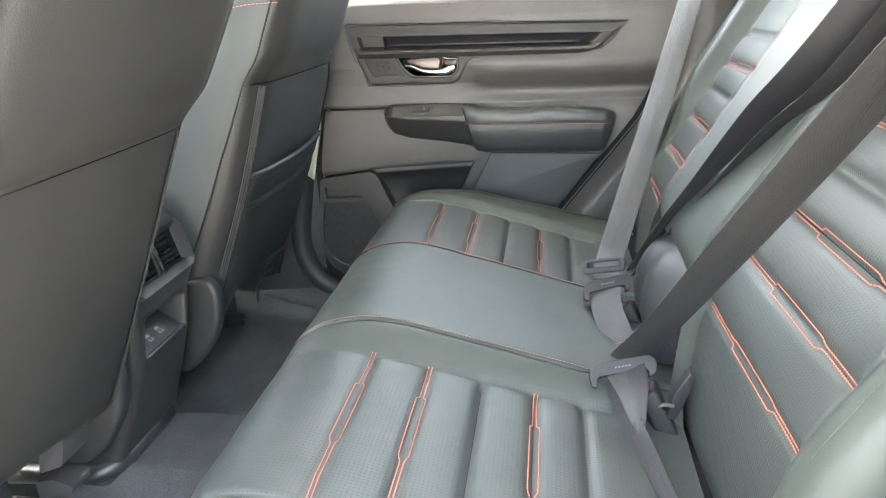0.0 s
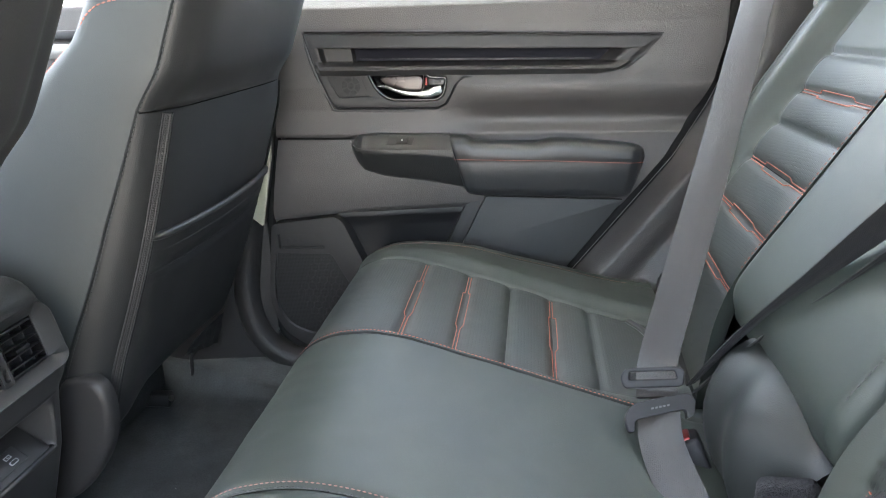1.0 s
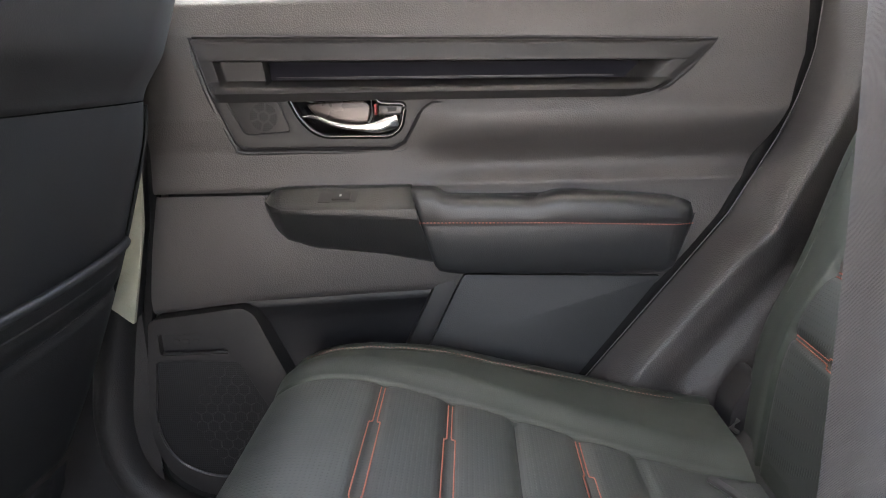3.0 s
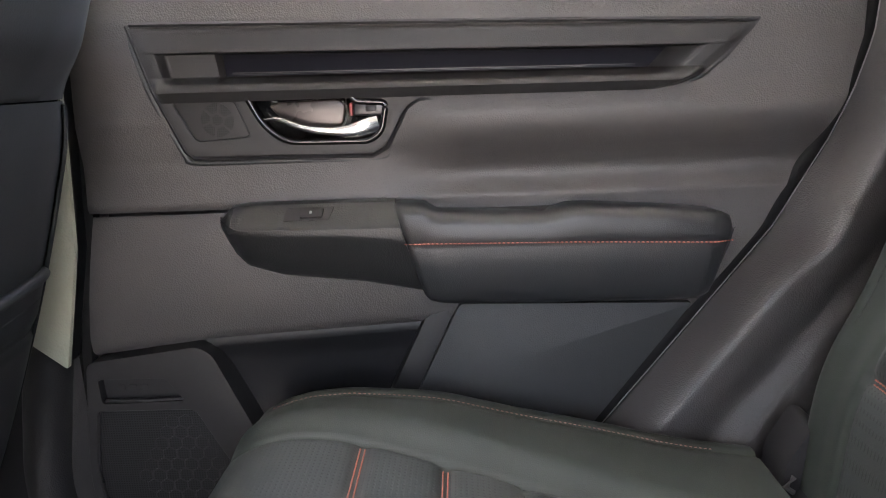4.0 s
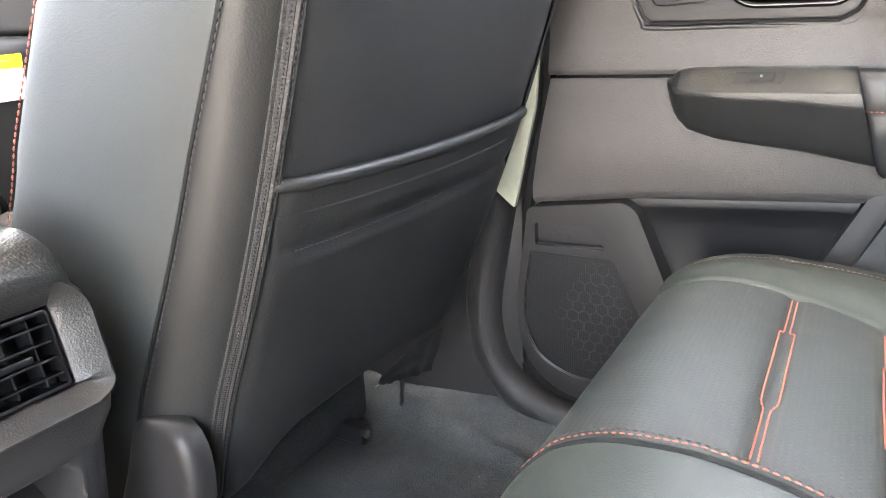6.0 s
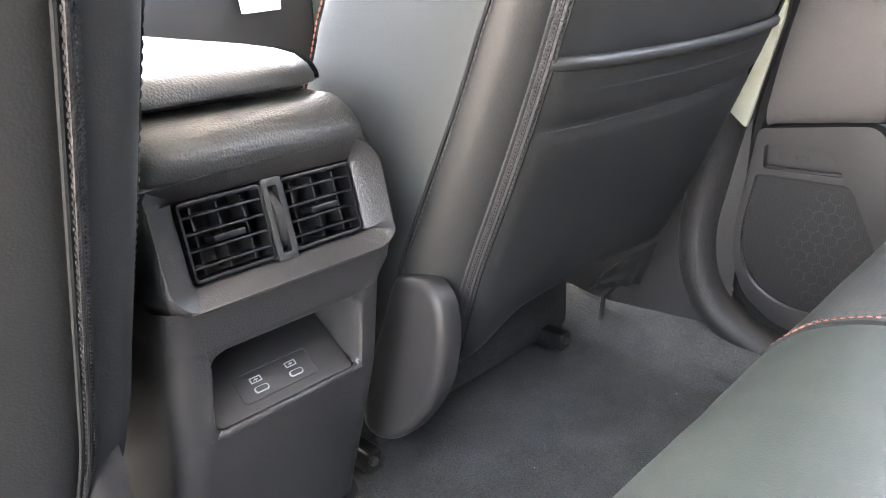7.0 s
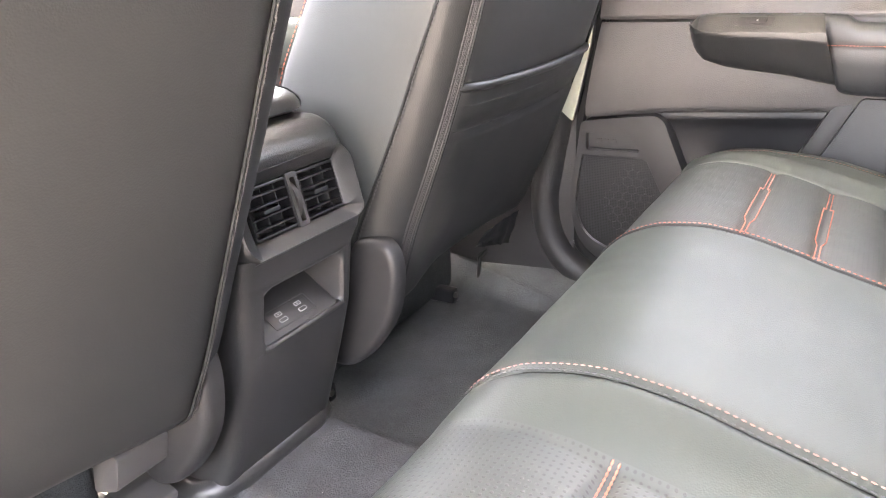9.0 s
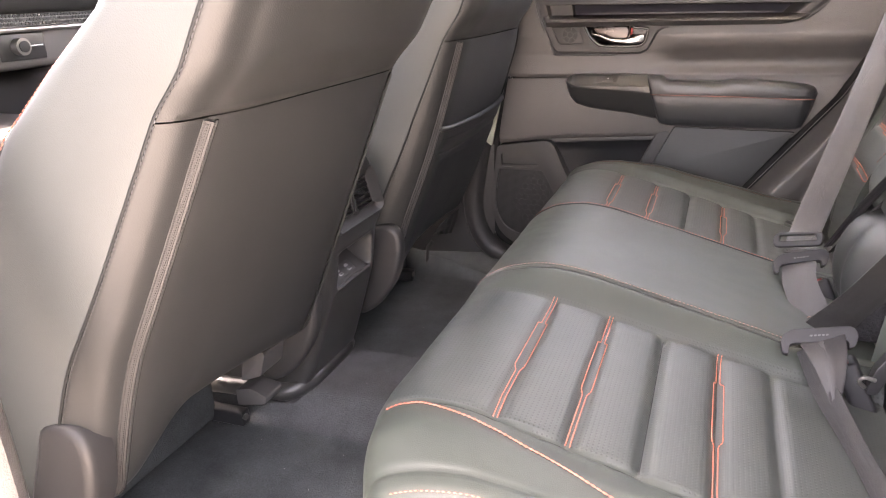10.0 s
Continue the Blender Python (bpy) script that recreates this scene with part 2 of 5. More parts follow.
def thing(name, label, category, at=(0, 0, 0), group="", kind=""):
    e = new(name)
    e.location = (0, 0, 0)
    e.empty_display_size = 0.05
    return tagged(e, label, category, group, kind)


def spline(pts, n, closed=False):
    """Catmull-Rom through the points, n samples at even lengths."""
    p = np.array(pts, float)
    k = len(p)
    dense = []
    segs = k if closed else k - 1
    for i in range(segs):
        if closed:
            a, b, c, d = p[(i - 1) % k], p[i], p[(i + 1) % k], p[(i + 2) % k]
        else:
            a, b, c, d = p[max(i - 1, 0)], p[i], p[i + 1], p[min(i + 2, k - 1)]
        for s in np.linspace(0, 1, 24, endpoint=False):
            dense.append(0.5 * (2 * b + (c - a) * s + (2 * a - 5 * b + 4 * c - d) * s * s + (3 * b - a - 3 * c + d) * s ** 3))
    dense.append(p[0] if closed else p[-1])
    dense = np.array(dense)
    length = np.r_[0, np.cumsum(np.linalg.norm(np.diff(dense, axis=0), axis=1))]
    want = np.linspace(0, length[-1], n, endpoint=not closed)
    return np.stack([np.interp(want, length, dense[:, j]) for j in range(p.shape[1])], 1)


def sheet(grid, close_u=False, close_v=False, uv=None):
    """A bmesh from a grid of points [nu][nv]."""
    bm = bmesh.new()
    vs = [[bm.verts.new(Vector(q)) for q in row] for row in grid]
    nu, nv = len(vs), len(vs[0])
    layer = bm.loops.layers.uv.new("UVMap")
    for i in range(nu if close_u else nu - 1):
        for j in range(nv if close_v else nv - 1):
            quad = [(i, j), ((i + 1) % nu, j), ((i + 1) % nu, (j + 1) % nv), (i, (j + 1) % nv)]
            vv = [vs[a][b] for a, b in quad]
            if len(set(vv)) < 4:
                continue
            f = bm.faces.new(vv)
            if uv is not None:
                for lp, (a, b) in zip(f.loops, [(i, j), (i + 1, j), (i + 1, j + 1), (i, j + 1)]):
                    lp[layer].uv = uv(a, b)
    return bm, vs


def cap(bm, ring):
    try:
        bm.faces.new(ring)
    except ValueError:
        pass


def tube(pts, r, sides=8, r2=None, up=(0, 0, 1), closed=False):
    """A round or oval rod along points; r may be a list."""
    p = [Vector(q) for q in pts]
    rows = []
    n = len(p)
    for i in range(n):
        if closed:
            t = p[(i + 1) % n] - p[(i - 1) % n]
        else:
            t = p[min(i + 1, n - 1)] - p[max(i - 1, 0)]
        t.normalize()
        a = t.cross(Vector(up))
        if a.length < 1e-4:
            a = t.cross(Vector((1, 0, 0)))
        a.normalize()
        b = t.cross(a)
        ra = r[i] if isinstance(r, (list, tuple, np.ndarray)) else r
        rb = ra if r2 is None else (r2[i] if isinstance(r2, (list, tuple, np.ndarray)) else r2)
        rows.append([p[i] + a * (ra * math.cos(w)) + b * (rb * math.sin(w)) for w in np.linspace(0, 2 * math.pi, sides, endpoint=False)])
    bm, vs = sheet(rows, close_u=closed, close_v=True)
    if not closed:
        cap(bm, vs[0])
        cap(bm, vs[-1][::-1])
    return finish(bm)


def rounded(pts, r, steps=4):
    """A 2D outline with its corners rounded; r a number or one for each corner."""
    out = []
    n = len(pts)
    for i in range(n):
        a, b, c = (Vector(pts[(i + k) % n]) for k in (-1, 0, 1))
        rr = r[i] if isinstance(r, (list, tuple)) else r
        d1, d2 = (a - b), (c - b)
        q = min(rr, d1.length * 0.48, d2.length * 0.48)
        if q < 1e-5:
            out.append((b.x, b.y))
            continue
        s, e = b + d1.normalized() * q, b + d2.normalized() * q
        for k in range(steps + 1):
            w = k / steps
            v = s * (1 - w) ** 2 + b * (2 * w * (1 - w)) + e * w * w
            out.append((v.x, v.y))
    return out


def plate(outer, w0, w1, holes=(), bevel=0.0, segs=2):
    """An outline in (u, v) with holes, from depth w0 to w1, its front edges (at w1) rounded."""
    bm = bmesh.new()
    for loop in (outer, *holes):
        vs = [bm.verts.new((u, v, w0)) for u, v in loop]
        for i in range(len(vs)):
            bm.edges.new((vs[i], vs[(i + 1) % len(vs)]))
    if holes:
        bmesh.ops.triangle_fill(bm, use_beauty=True, use_dissolve=False, edges=bm.edges[:])
    else:
        bm.faces.new(bm.verts[:])
    base = bm.faces[:]
    ex = bmesh.ops.extrude_face_region(bm, geom=base)
    front = [g for g in ex["geom"] if isinstance(g, bmesh.types.BMVert)]
    bmesh.ops.translate(bm, verts=front, vec=(0, 0, w1 - w0))
    if bevel:
        fs = set(front)
        edges = [e for e in bm.edges if e.verts[0] in fs and e.verts[1] in fs and sum(all(v in fs for v in f.verts) for f in e.link_faces) == 1]
        bmesh.ops.bevel(bm, geom=edges, offset=bevel, segments=segs, profile=0.6, affect="EDGES", clamp_overlap=True)
    layer = bm.faces.layers.int.new("flat")
    for f in bm.faces:
        f[layer] = int(all(abs(v.co.z - w1) < 1e-6 for v in f.verts))
    return finish(bm)


def block(x0, x1, y0, y1, z0, z1, r=0.0, segs=3):
    bm = bmesh.new()
    bmesh.ops.create_cube(bm, size=1.0)
    bmesh.ops.scale(bm, vec=(x1 - x0, y1 - y0, z1 - z0), verts=bm.verts)
    bmesh.ops.translate(bm, vec=((x0 + x1) / 2, (y0 + y1) / 2, (z0 + z1) / 2), verts=bm.verts)
    if r:
        bmesh.ops.bevel(bm, geom=bm.edges[:], offset=r, segments=segs, profile=0.5, affect="EDGES", clamp_overlap=True)
    return finish(bm)


def merge(*bms):
    out = bmesh.new()
    for b in bms:
        me = bpy.data.meshes.new("tmp")
        b.to_mesh(me)
        b.free()
        out.from_mesh(me)
        bpy.data.meshes.remove(me)
    return out


def ribbon(pts, width, across, thick=0.0012, n=60):
    """Belt webbing along points; across: the way of its width at each point (or one for all)."""
    p = spline(pts, n)
    if isinstance(across[0], (int, float)):
        acr = np.tile(np.array(across, float), (n, 1))
    else:
        acr = spline(across, n) if len(across) > 2 else np.linspace(np.array(across[0], float), np.array(across[-1], float), n)
    length = np.r_[0, np.cumsum(np.linalg.norm(np.diff(p, axis=0), axis=1))]
    rows = []
    for i in range(n):
        t = Vector(p[min(i + 1, n - 1)] - p[max(i - 1, 0)]).normalized()
        a = Vector(acr[i])
        a = (a - t * a.dot(t)).normalized()
        nn = t.cross(a).normalized()
        c = Vector(p[i])
        prof = [(-0.5, -0.25), (-0.40, -0.6), (-0.22, -0.38), (-0.17, -0.6), (0.17, -0.6), (0.22, -0.38), (0.40, -0.6), (0.5, -0.25), (0.5, 0.25), (0.40, 0.6), (0.22, 0.38), (0.17, 0.6), (-0.17, 0.6), (-0.22, 0.38), (-0.40, 0.6), (-0.5, 0.25)]
        wide = float(np.interp(i / (n - 1), np.linspace(0, 1, len(width)), width)) if isinstance(width, (list, tuple)) else width
        rows.append([c + a * (s * wide) + nn * (h * thick * 2) for s, h in prof])
    us = [0, 0.1, 0.28, 0.33, 0.67, 0.72, 0.9, 1, 1, 0.9, 0.72, 0.67, 0.33, 0.28, 0.1, 0, 0]
    bm, vs = sheet(rows, close_v=True, uv=lambda a, b: (us[b] * 0.046, length[min(a, n - 1)]))
    cap(bm, vs[0])
    cap(bm, vs[-1][::-1])
    return finish(bm)


def stitches(pts, pitch=0.0052, fill=0.82, r=0.0009):
    """A row of single thread stitches along a line of points."""
    p = np.array(pts, float)
    length = np.r_[0, np.cumsum(np.linalg.norm(np.diff(p, axis=0), axis=1))]
    verts, faces = [], []
    for k in range(int(length[-1] / pitch)):
        s0, s1 = k * pitch, k * pitch + pitch * fill
        a, b = (Vector([np.interp(s, length, p[:, j]) for j in range(3)]) for s in (s0, s1))
        t = (b - a).normalized()
        u = t.cross(Vector((0.31, 0.2, 0.93))).normalized()
        w = t.cross(u)
        mid = (a + b) / 2
        o = len(verts)
        for c, q in ((a, 0.45), (mid, 1.0), (b, 0.45)):
            for h in range(6):
                g = h * math.pi / 3
                verts.append(c + u * (r * q * math.cos(g)) + w * (r * q * math.sin(g)))
        for row in (0, 6):
            for h in range(6):
                faces.append((o + row + h, o + row + (h + 1) % 6, o + row + 6 + (h + 1) % 6, o + row + 6 + h))
        faces.append(tuple(o + h for h in range(5, -1, -1)))
        faces.append(tuple(o + 12 + h for h in range(6)))
    me = bpy.data.meshes.new("tmp")
    me.from_pydata([tuple(v) for v in verts], [], faces)
    bm = bmesh.new()
    bm.from_mesh(me)
    bpy.data.meshes.remove(me)
    return bm


def smooth(a, b, x):
    t = np.clip((np.asarray(x, float) - a) / (b - a), 0, 1)
    return t * t * (3 - 2 * t)


def ridge(x, c, w):
    return np.exp(-((np.asarray(x, float) - c) / w) ** 2)


DOOR = Matrix(((1, 0, 0, 0), (0, 0, -1, 0), (0, 1, 0, 0), (0, 0, 0, 1)))  # (u, v, w) to (x, -w, z)


def two_tone(ob, material, test):
    """Gives the faces whose centres pass the test a second material."""
    ob.data.materials.append(material)
    for f in ob.data.polygons:
        if test(f.center):
            f.material_index = 1
    return ob


# ---- the car's shell ----
def floor_height(x, y):
    tunnel = 0.055 * (1 - smooth(0.075, 0.135, abs(y + 0.02)))
    rise = 0.05 * smooth(0.56, 0.64, abs(y))
    lump = 0.0025 * noise.noise(Vector((x * 9, y * 9, 0.3))) + 0.002 * noise.noise(Vector((x * 25, y * 25, 4.0)))
    fold = 0.014 * ridge(y, 0.588 - 0.19 * (x + 0.41), 0.012) * smooth(-0.7, -0.6, x)
    kick = 0.20 * smooth(-0.12, 0.03, x)
    return float(0.006 + tunnel + rise + lump + fold + kick)


def build_floor():
    xs = np.linspace(-1.55, 0.06, 120)
    ys = np.linspace(-0.69, 0.69, 170)
    bm, _ = sheet([[(x, y, floor_height(x, y)) for y in ys] for x in xs])
    f = part("floor", finish(bm), CARPET)
    two_tone(f, CARPET_LIGHT, lambda c: abs(c.y + 0.02) < 0.128)
    tagged(f, "dark charcoal car carpet with a grey tunnel hump, dusty", "floor", kind="structure")


def build_dust():
    rnd = random.Random(5)
    bm = bmesh.new()
    for _ in range(45):
        x, y = rnd.uniform(-0.85, -0.12), rnd.uniform(-0.5, 0.55)
        q = rnd.uniform(0.0003, 0.0006)
        m = Matrix.Translation((x, y, floor_height(x, y) + 0.001)) @ Matrix.Rotation(rnd.uniform(0, 3), 4, "Z") @ Matrix.Diagonal((q * rnd.uniform(1, 3), q, q, 1))
        bmesh.ops.create_icosphere(bm, subdivisions=1, radius=1.0, matrix=m)
    tagged(part("lint", bm, LINT), "pale specks of lint on the carpet", "lint", kind="stuff")


def build_shell():
    def wall(name, bm, mat, label, cat="wall"):
        return tagged(part(name, bm, mat), label, cat, kind="structure")
    wall("ground", block(-30, 30, -30, 30, -0.42, -0.38), CONCRETE, "pale concrete ground outside the car", "ground")
    wall("car_underbody", block(-1.6, 1.3, -0.72, 0.72, -0.2, -0.03), PLASTIC, "black underbody of the car", "underbody")
    # unseen roof, stretched forward and sideways to keep the sun out
    wall("ceiling", block(-1.12, 1.2, -0.68, 0.70, 1.16, 1.19), HEADLINER, "pale grey fabric headliner", "ceiling")
    # body side outside the far doors and in front of the near rear opening
    wall("wall_far", block(-1.5, 1.25, 0.70, 0.74, -0.1, 0.70), BODY_PAINT, "white painted outer side of the car", "car body")
    # out of view: mirrors the far trim to keep sky light off the seat back
    near = [(rear_edge(z) + 0.012, z) for z in np.linspace(0.05, 0.76, 16)] + [(0.49, 0.95), (0.40, 1.16), (1.25, 1.16), (1.25, -0.1), (0.07, -0.1)]
    wall("wall_near_rear", plate(near, 0.665, 0.72), GRAINED, "unseen dark trim beside the rear seat, added to shade the seat back", "car body").data.transform(DOOR)
    wall("wall_rear", block(1.22, 1.26, -0.70, 0.70, -0.1, 0.72), PLASTIC, "dark tailgate trim", "car body")
    wall("wall_front", block(-1.62, -1.56, -0.72, 0.72, -0.1, 0.60), PLASTIC, "dark bulkhead below the windscreen", "car body")
    for y in (-0.66, 0.66):
        s = 1 if y > 0 else -1
        wall("pillar_rear", tube([(0.62, y, 0.70), (0.72, y * 0.97, 0.95), (0.86, y * 0.9, 1.17)], 0.05, 10, 0.03, up=(0, 1, 0)), HEADLINER, "grey rear roof pillar trim", "pillar")
        wall("pillar_front", tube([(-1.55, y, 0.68), (-1.3, y * 0.95, 0.98), (-1.05, y * 0.9, 1.17)], 0.035, 10, 0.03, up=(0, 1, 0)), HEADLINER, "grey windscreen pillar trim", "pillar")
        wall("pillar_middle", tube([(-0.46, y * 1.03, 0.62), (-0.46, y * 1.0, 0.85), (-0.44, y * 0.9, 1.17)], 0.045, 10, 0.022, up=(0, 1, 0)), PALE_LIT_TRIM, "pale grey middle roof pillar trim", "pillar")
        wall("roof_rail", tube([(-1.05, y * 0.9, 1.17), (0.2, y * 0.9, 1.175), (0.86, y * 0.9, 1.17)], 0.03, 10), HEADLINER, "grey roof edge trim", "roof rail")
    for nm, x0, x1, lab in (("window_1", -0.40, 0.66, "clear rear door window"), ("window_2", -1.45, -0.52, "clear front door window")):
        bm, _ = sheet([[(x, 0.685 - 0.08 * (z - 0.74) / 0.42, z) for z in (0.70, 0.9, 1.16)] for x in (x0, x1)])
        g = tagged(part(nm, finish(bm), GLASS), lab, "window", kind="structure")
        g.visible_shadow = False
    wall("window_3", block(1.215, 1.222, -0.56, 0.56, 0.72, 1.16), TINTED, "dark tinted tailgate window", "window")
    wall("window_4", block(0.74, 1.21, 0.617, 0.623, 0.72, 1.15), TINTED, "dark tinted quarter window", "window")
    wall("pillar_foot_near", tube(spline([(-0.415, -0.69, 0.0), (-0.405, -0.69, 0.25), (-0.41, -0.69, 0.45), (-0.44, -0.685, 0.66)], 20), 0.03, 12, 0.022, up=(0, 1, 0)), GRAINED, "dark plastic foot of the near door pillar", "pillar")
    wall("parcel_floor", block(0.42, 1.24, -0.66, 0.66, 0.20, 0.24), CARPET, "dark carpeted load floor behind the rear seat", "floor")
    wall("wall_near_front", block(-1.5, -0.49, -0.74, -0.69, -0.1, 0.72), GRAINED, "dark inner panel of the closed near front door", "car body")
    # open door, never in view, added to cut sky light on the near cushion
    wall("wall_near_door", merge(block(-0.05, 0.0, -0.92, 0.0, -0.1, 0.72), block(-0.04, -0.01, -0.92, -0.86, 0.72, 1.10)), GRAINED, "unseen dark panel of the wide open near rear door, added to block light", "car door").matrix_world = pose(-0.50, -0.735, 0, 0, 0, -14)
    # outside, beyond the far windows
    b = wall("backdrop", block(-14, 14, 9.0, 9.2, -0.38, 4.0), WALL_WHITE, "pale rendered wall across the yard", "building")
    wall("backdrop_band", block(-2.3, -1.9, 8.93, 8.995, -0.38, 1.4), BRICK_TONE, "terracotta garden wall across the yard", "building")


def far_edge(z):
    """Front edge of the far rear door, by height."""
    return float(np.interp(z, [0.07, 0.10, 0.15, 0.20, 0.35, 0.508, 0.76], [-0.24, -0.295, -0.338, -0.347, -0.330, -0.303, -0.296]))


def rear_edge(z):
    return float(np.interp(z, [0.05, 0.255, 0.36, 0.471, 0.56, 0.605, 0.66, 0.76], [0.07, 0.232, 0.315, 0.402, 0.452, 0.472, 0.488, 0.495]))


def door_depth(x, z):
    """How far the door skin lies from the middle of the car."""
    y = np.interp(z, [0.05, 0.36, 0.50, 0.515, 0.535, 0.56, 0.60, 0.66, 0.70, 0.735, 0.752], [0.662, 0.660, 0.657, 0.650, 0.652, 0.653, 0.646, 0.650, 0.655, 0.664, 0.680])
    hollow = 0.014 * ridge(z, 0.538, 0.022) * smooth(-0.02, 0.12, x) - 0.010 * ridge(z, 0.59, 0.03) * smooth(0.02, 0.10, x)
    sunk = 0.686 - y if in_inlay(x, z) else 0.0
    return float(y + hollow * (sunk == 0) + sunk)


INLAY = [(-0.222, 0.689), (0.368, 0.672), (0.330, 0.637), (0.316, 0.624), (0.046, 0.623), (0.028, 0.606), (0.010, 0.578), (-0.001, 0.571), (-0.176, 0.573), (-0.204, 0.628)]


def in_inlay(x, z):
    hit, n = False, len(INLAY)
    for i in range(n):
        (xa, za), (xb, zb) = INLAY[i], INLAY[i - 1]
        if (za > z) != (zb > z) and x < (xb - xa) * (z - za) / (zb - za) + xa:
            hit = not hit
    return hit


def build_door():
    d = thing("rear_door", "closed black grained plastic rear car door with chrome handle and padded armrest", "car door")

    def skin(name, z0, z1, x0, x1, nz, nx, mat, shift=0.0, label=""):
        zs = np.linspace(z0, z1, nz)
        rows = []
        for z in zs:
            a, b = x0(z), x1(z)
            rows.append([(x, door_depth(x, z) + shift, z) for x in np.linspace(a, b, nx)])
        rows.append([(q[0], q[1] + 0.03, q[2]) for q in rows[-1]])
        rows.insert(0, [(q[0], q[1] + 0.03, q[2]) for q in rows[0]])
        rows = [[(r[0][0], r[0][1] + 0.035, r[0][2])] + r for r in rows]
        return part(name, finish(sheet(rows)[0]), mat, d, label)

    skin("upper_panel", 0.509, 0.752, far_edge, rear_edge, 84, 150, GRAINED)
    low = lambda x: float(np.interp(x, [-0.34, -0.329, -0.187, 0.053, 0.10], [0.346, 0.346, 0.363, 0.376, 0.378]))
    rows = []
    for k in np.linspace(0, 1, 26):
        row = []
        for x in np.linspace(-0.326, 0.44, 76):
            z = low(x) + k * (0.5045 + 0.007 * float(smooth(-0.12, 0.0, x)) - low(x))
            xx = min(max(x, far_edge(z) + 0.001), rear_edge(z))
            flush = float(smooth(-0.02, 0.06, x)) * float(smooth(0.75, 1.0, k))
            row.append((xx, (0.658 - 0.006 * math.sin(math.pi * k) + (0.004 if k == 0 else 0)) * (1 - flush) + (door_depth(xx, 0.512) + 0.0012) * flush, z))
        rows.append(row)
    rows.insert(0, [(q[0], q[1] + 0.02, q[2] + 0.001) for q in rows[0]])
    rows = [[(r[0][0], 0.70, r[0][2])] + r for r in rows]
    part("middle_panel", finish(sheet(rows)[0]), GRAINED, d)
    # dark carrier behind everything
    rows = [[(x, 0.684, z) for x in np.linspace(far_edge(z) + 0.006, rear_edge(z) - 0.004, 12)] for z in np.linspace(0.065, 0.75, 30)]
    part("carrier", finish(sheet(rows)[0]), DARK, d)

    # lower rear pad
    o = rounded([(0.086, 0.399), (0.335, 0.393), (0.20, 0.215), (0.0, 0.215), (0.038, 0.300)], 0.006)
    part("lower_pad", plate(o, -0.69, -0.648, bevel=0.006), PAD_LEATHER, d, m=DOOR)
    part("pad_flank", plate([(0.050, 0.388), (0.087, 0.400), (0.040, 0.30), (0.004, 0.215), (-0.03, 0.215), (0.010, 0.305)], -0.69, -0.656, bevel=0.008), PLASTIC, d, m=DOOR)
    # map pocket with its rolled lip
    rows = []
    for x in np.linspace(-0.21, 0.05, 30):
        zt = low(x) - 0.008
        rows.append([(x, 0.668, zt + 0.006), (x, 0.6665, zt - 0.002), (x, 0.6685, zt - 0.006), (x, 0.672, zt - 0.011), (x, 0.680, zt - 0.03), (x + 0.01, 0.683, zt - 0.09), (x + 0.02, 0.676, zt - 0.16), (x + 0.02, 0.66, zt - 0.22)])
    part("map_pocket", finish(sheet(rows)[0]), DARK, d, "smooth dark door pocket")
    # speaker surround and its mesh
    out = rounded([(-0.329, 0.3435), (-0.203, 0.3595), (-0.188, 0.350), (-0.150, 0.262), (-0.10, 0.16), (-0.12, 0.085), (-0.275, 0.083), (-0.325, 0.118), (-0.343, 0.165), (-0.345, 0.21)], [0.01, 0.012, 0.012, 0.01, 0.03, 0.03, 0.04, 0.03, 0.03, 0.02])
    hole = rounded([(-0.325, 0.286), (-0.214, 0.286), (-0.196, 0.250), (-0.145, 0.155), (-0.16, 0.115), (-0.268, 0.112), (-0.315, 0.135), (-0.335, 0.175), (-0.335, 0.22)], [0.006, 0.01, 0.01, 0.02, 0.03, 0.03, 0.03, 0.02, 0.01])
    slot = rounded([(-0.319, 0.324), (-0.243, 0.324), (-0.224, 0.296), (-0.318, 0.294)], 0.005)
    part("speaker_surround", plate(out, -0.69, -0.644, (hole, slot), 0.004, 3), PLASTIC, d, m=DOOR)
    sp = part("speaker_mesh", plate([(u * 1.0, v) for u, v in hole], -0.69, -0.650), SPEAKER, d, "finely pierced black speaker cover", m=DOOR)
    part("mesh_rim", tube([(u, 0.6475, v) for u, v in hole], 0.0018, 6, closed=True), SATIN, sp)
    inside = lambda u, v: sum((a[1] > v) != (b[1] > v) and u < (b[0] - a[0]) * (v - a[1]) / (b[1] - a[1]) + a[0] for a, b in zip(hole, hole[1:] + hole[:1])) % 2
    lines = bmesh.new()
    for i in range(14):
        for j in range(14):
            u, v = -0.33 + i * 0.0156 + (j % 2) * 0.0078, 0.12 + j * 0.0135
            if all(inside(u + 0.010 * math.cos(w), v + 0.010 * math.sin(w)) for w in np.linspace(0, 2 * math.pi, 8)) and (u + 0.20) ** 2 + (v - 0.20) ** 2 < 0.085 ** 2:
                ring = lambda r: [(u + r * math.sin(w), v + r * math.cos(w)) for w in np.linspace(0, 2 * math.pi, 6, endpoint=False)]
                lines = merge(lines, plate(ring(0.0087), -0.6512, -0.6496, (ring(0.0082),)))
    tagged(part("hexagon_rib", lines, PLASTIC, sp, m=DOOR), "raised hexagon pattern on the speaker cover", kind="stuff")
    nm = part("name_slot", plate(slot, -0.69, -0.656), DARK, d, m=DOOR)
    for k in range(3):
        u = -0.305 + k * 0.013
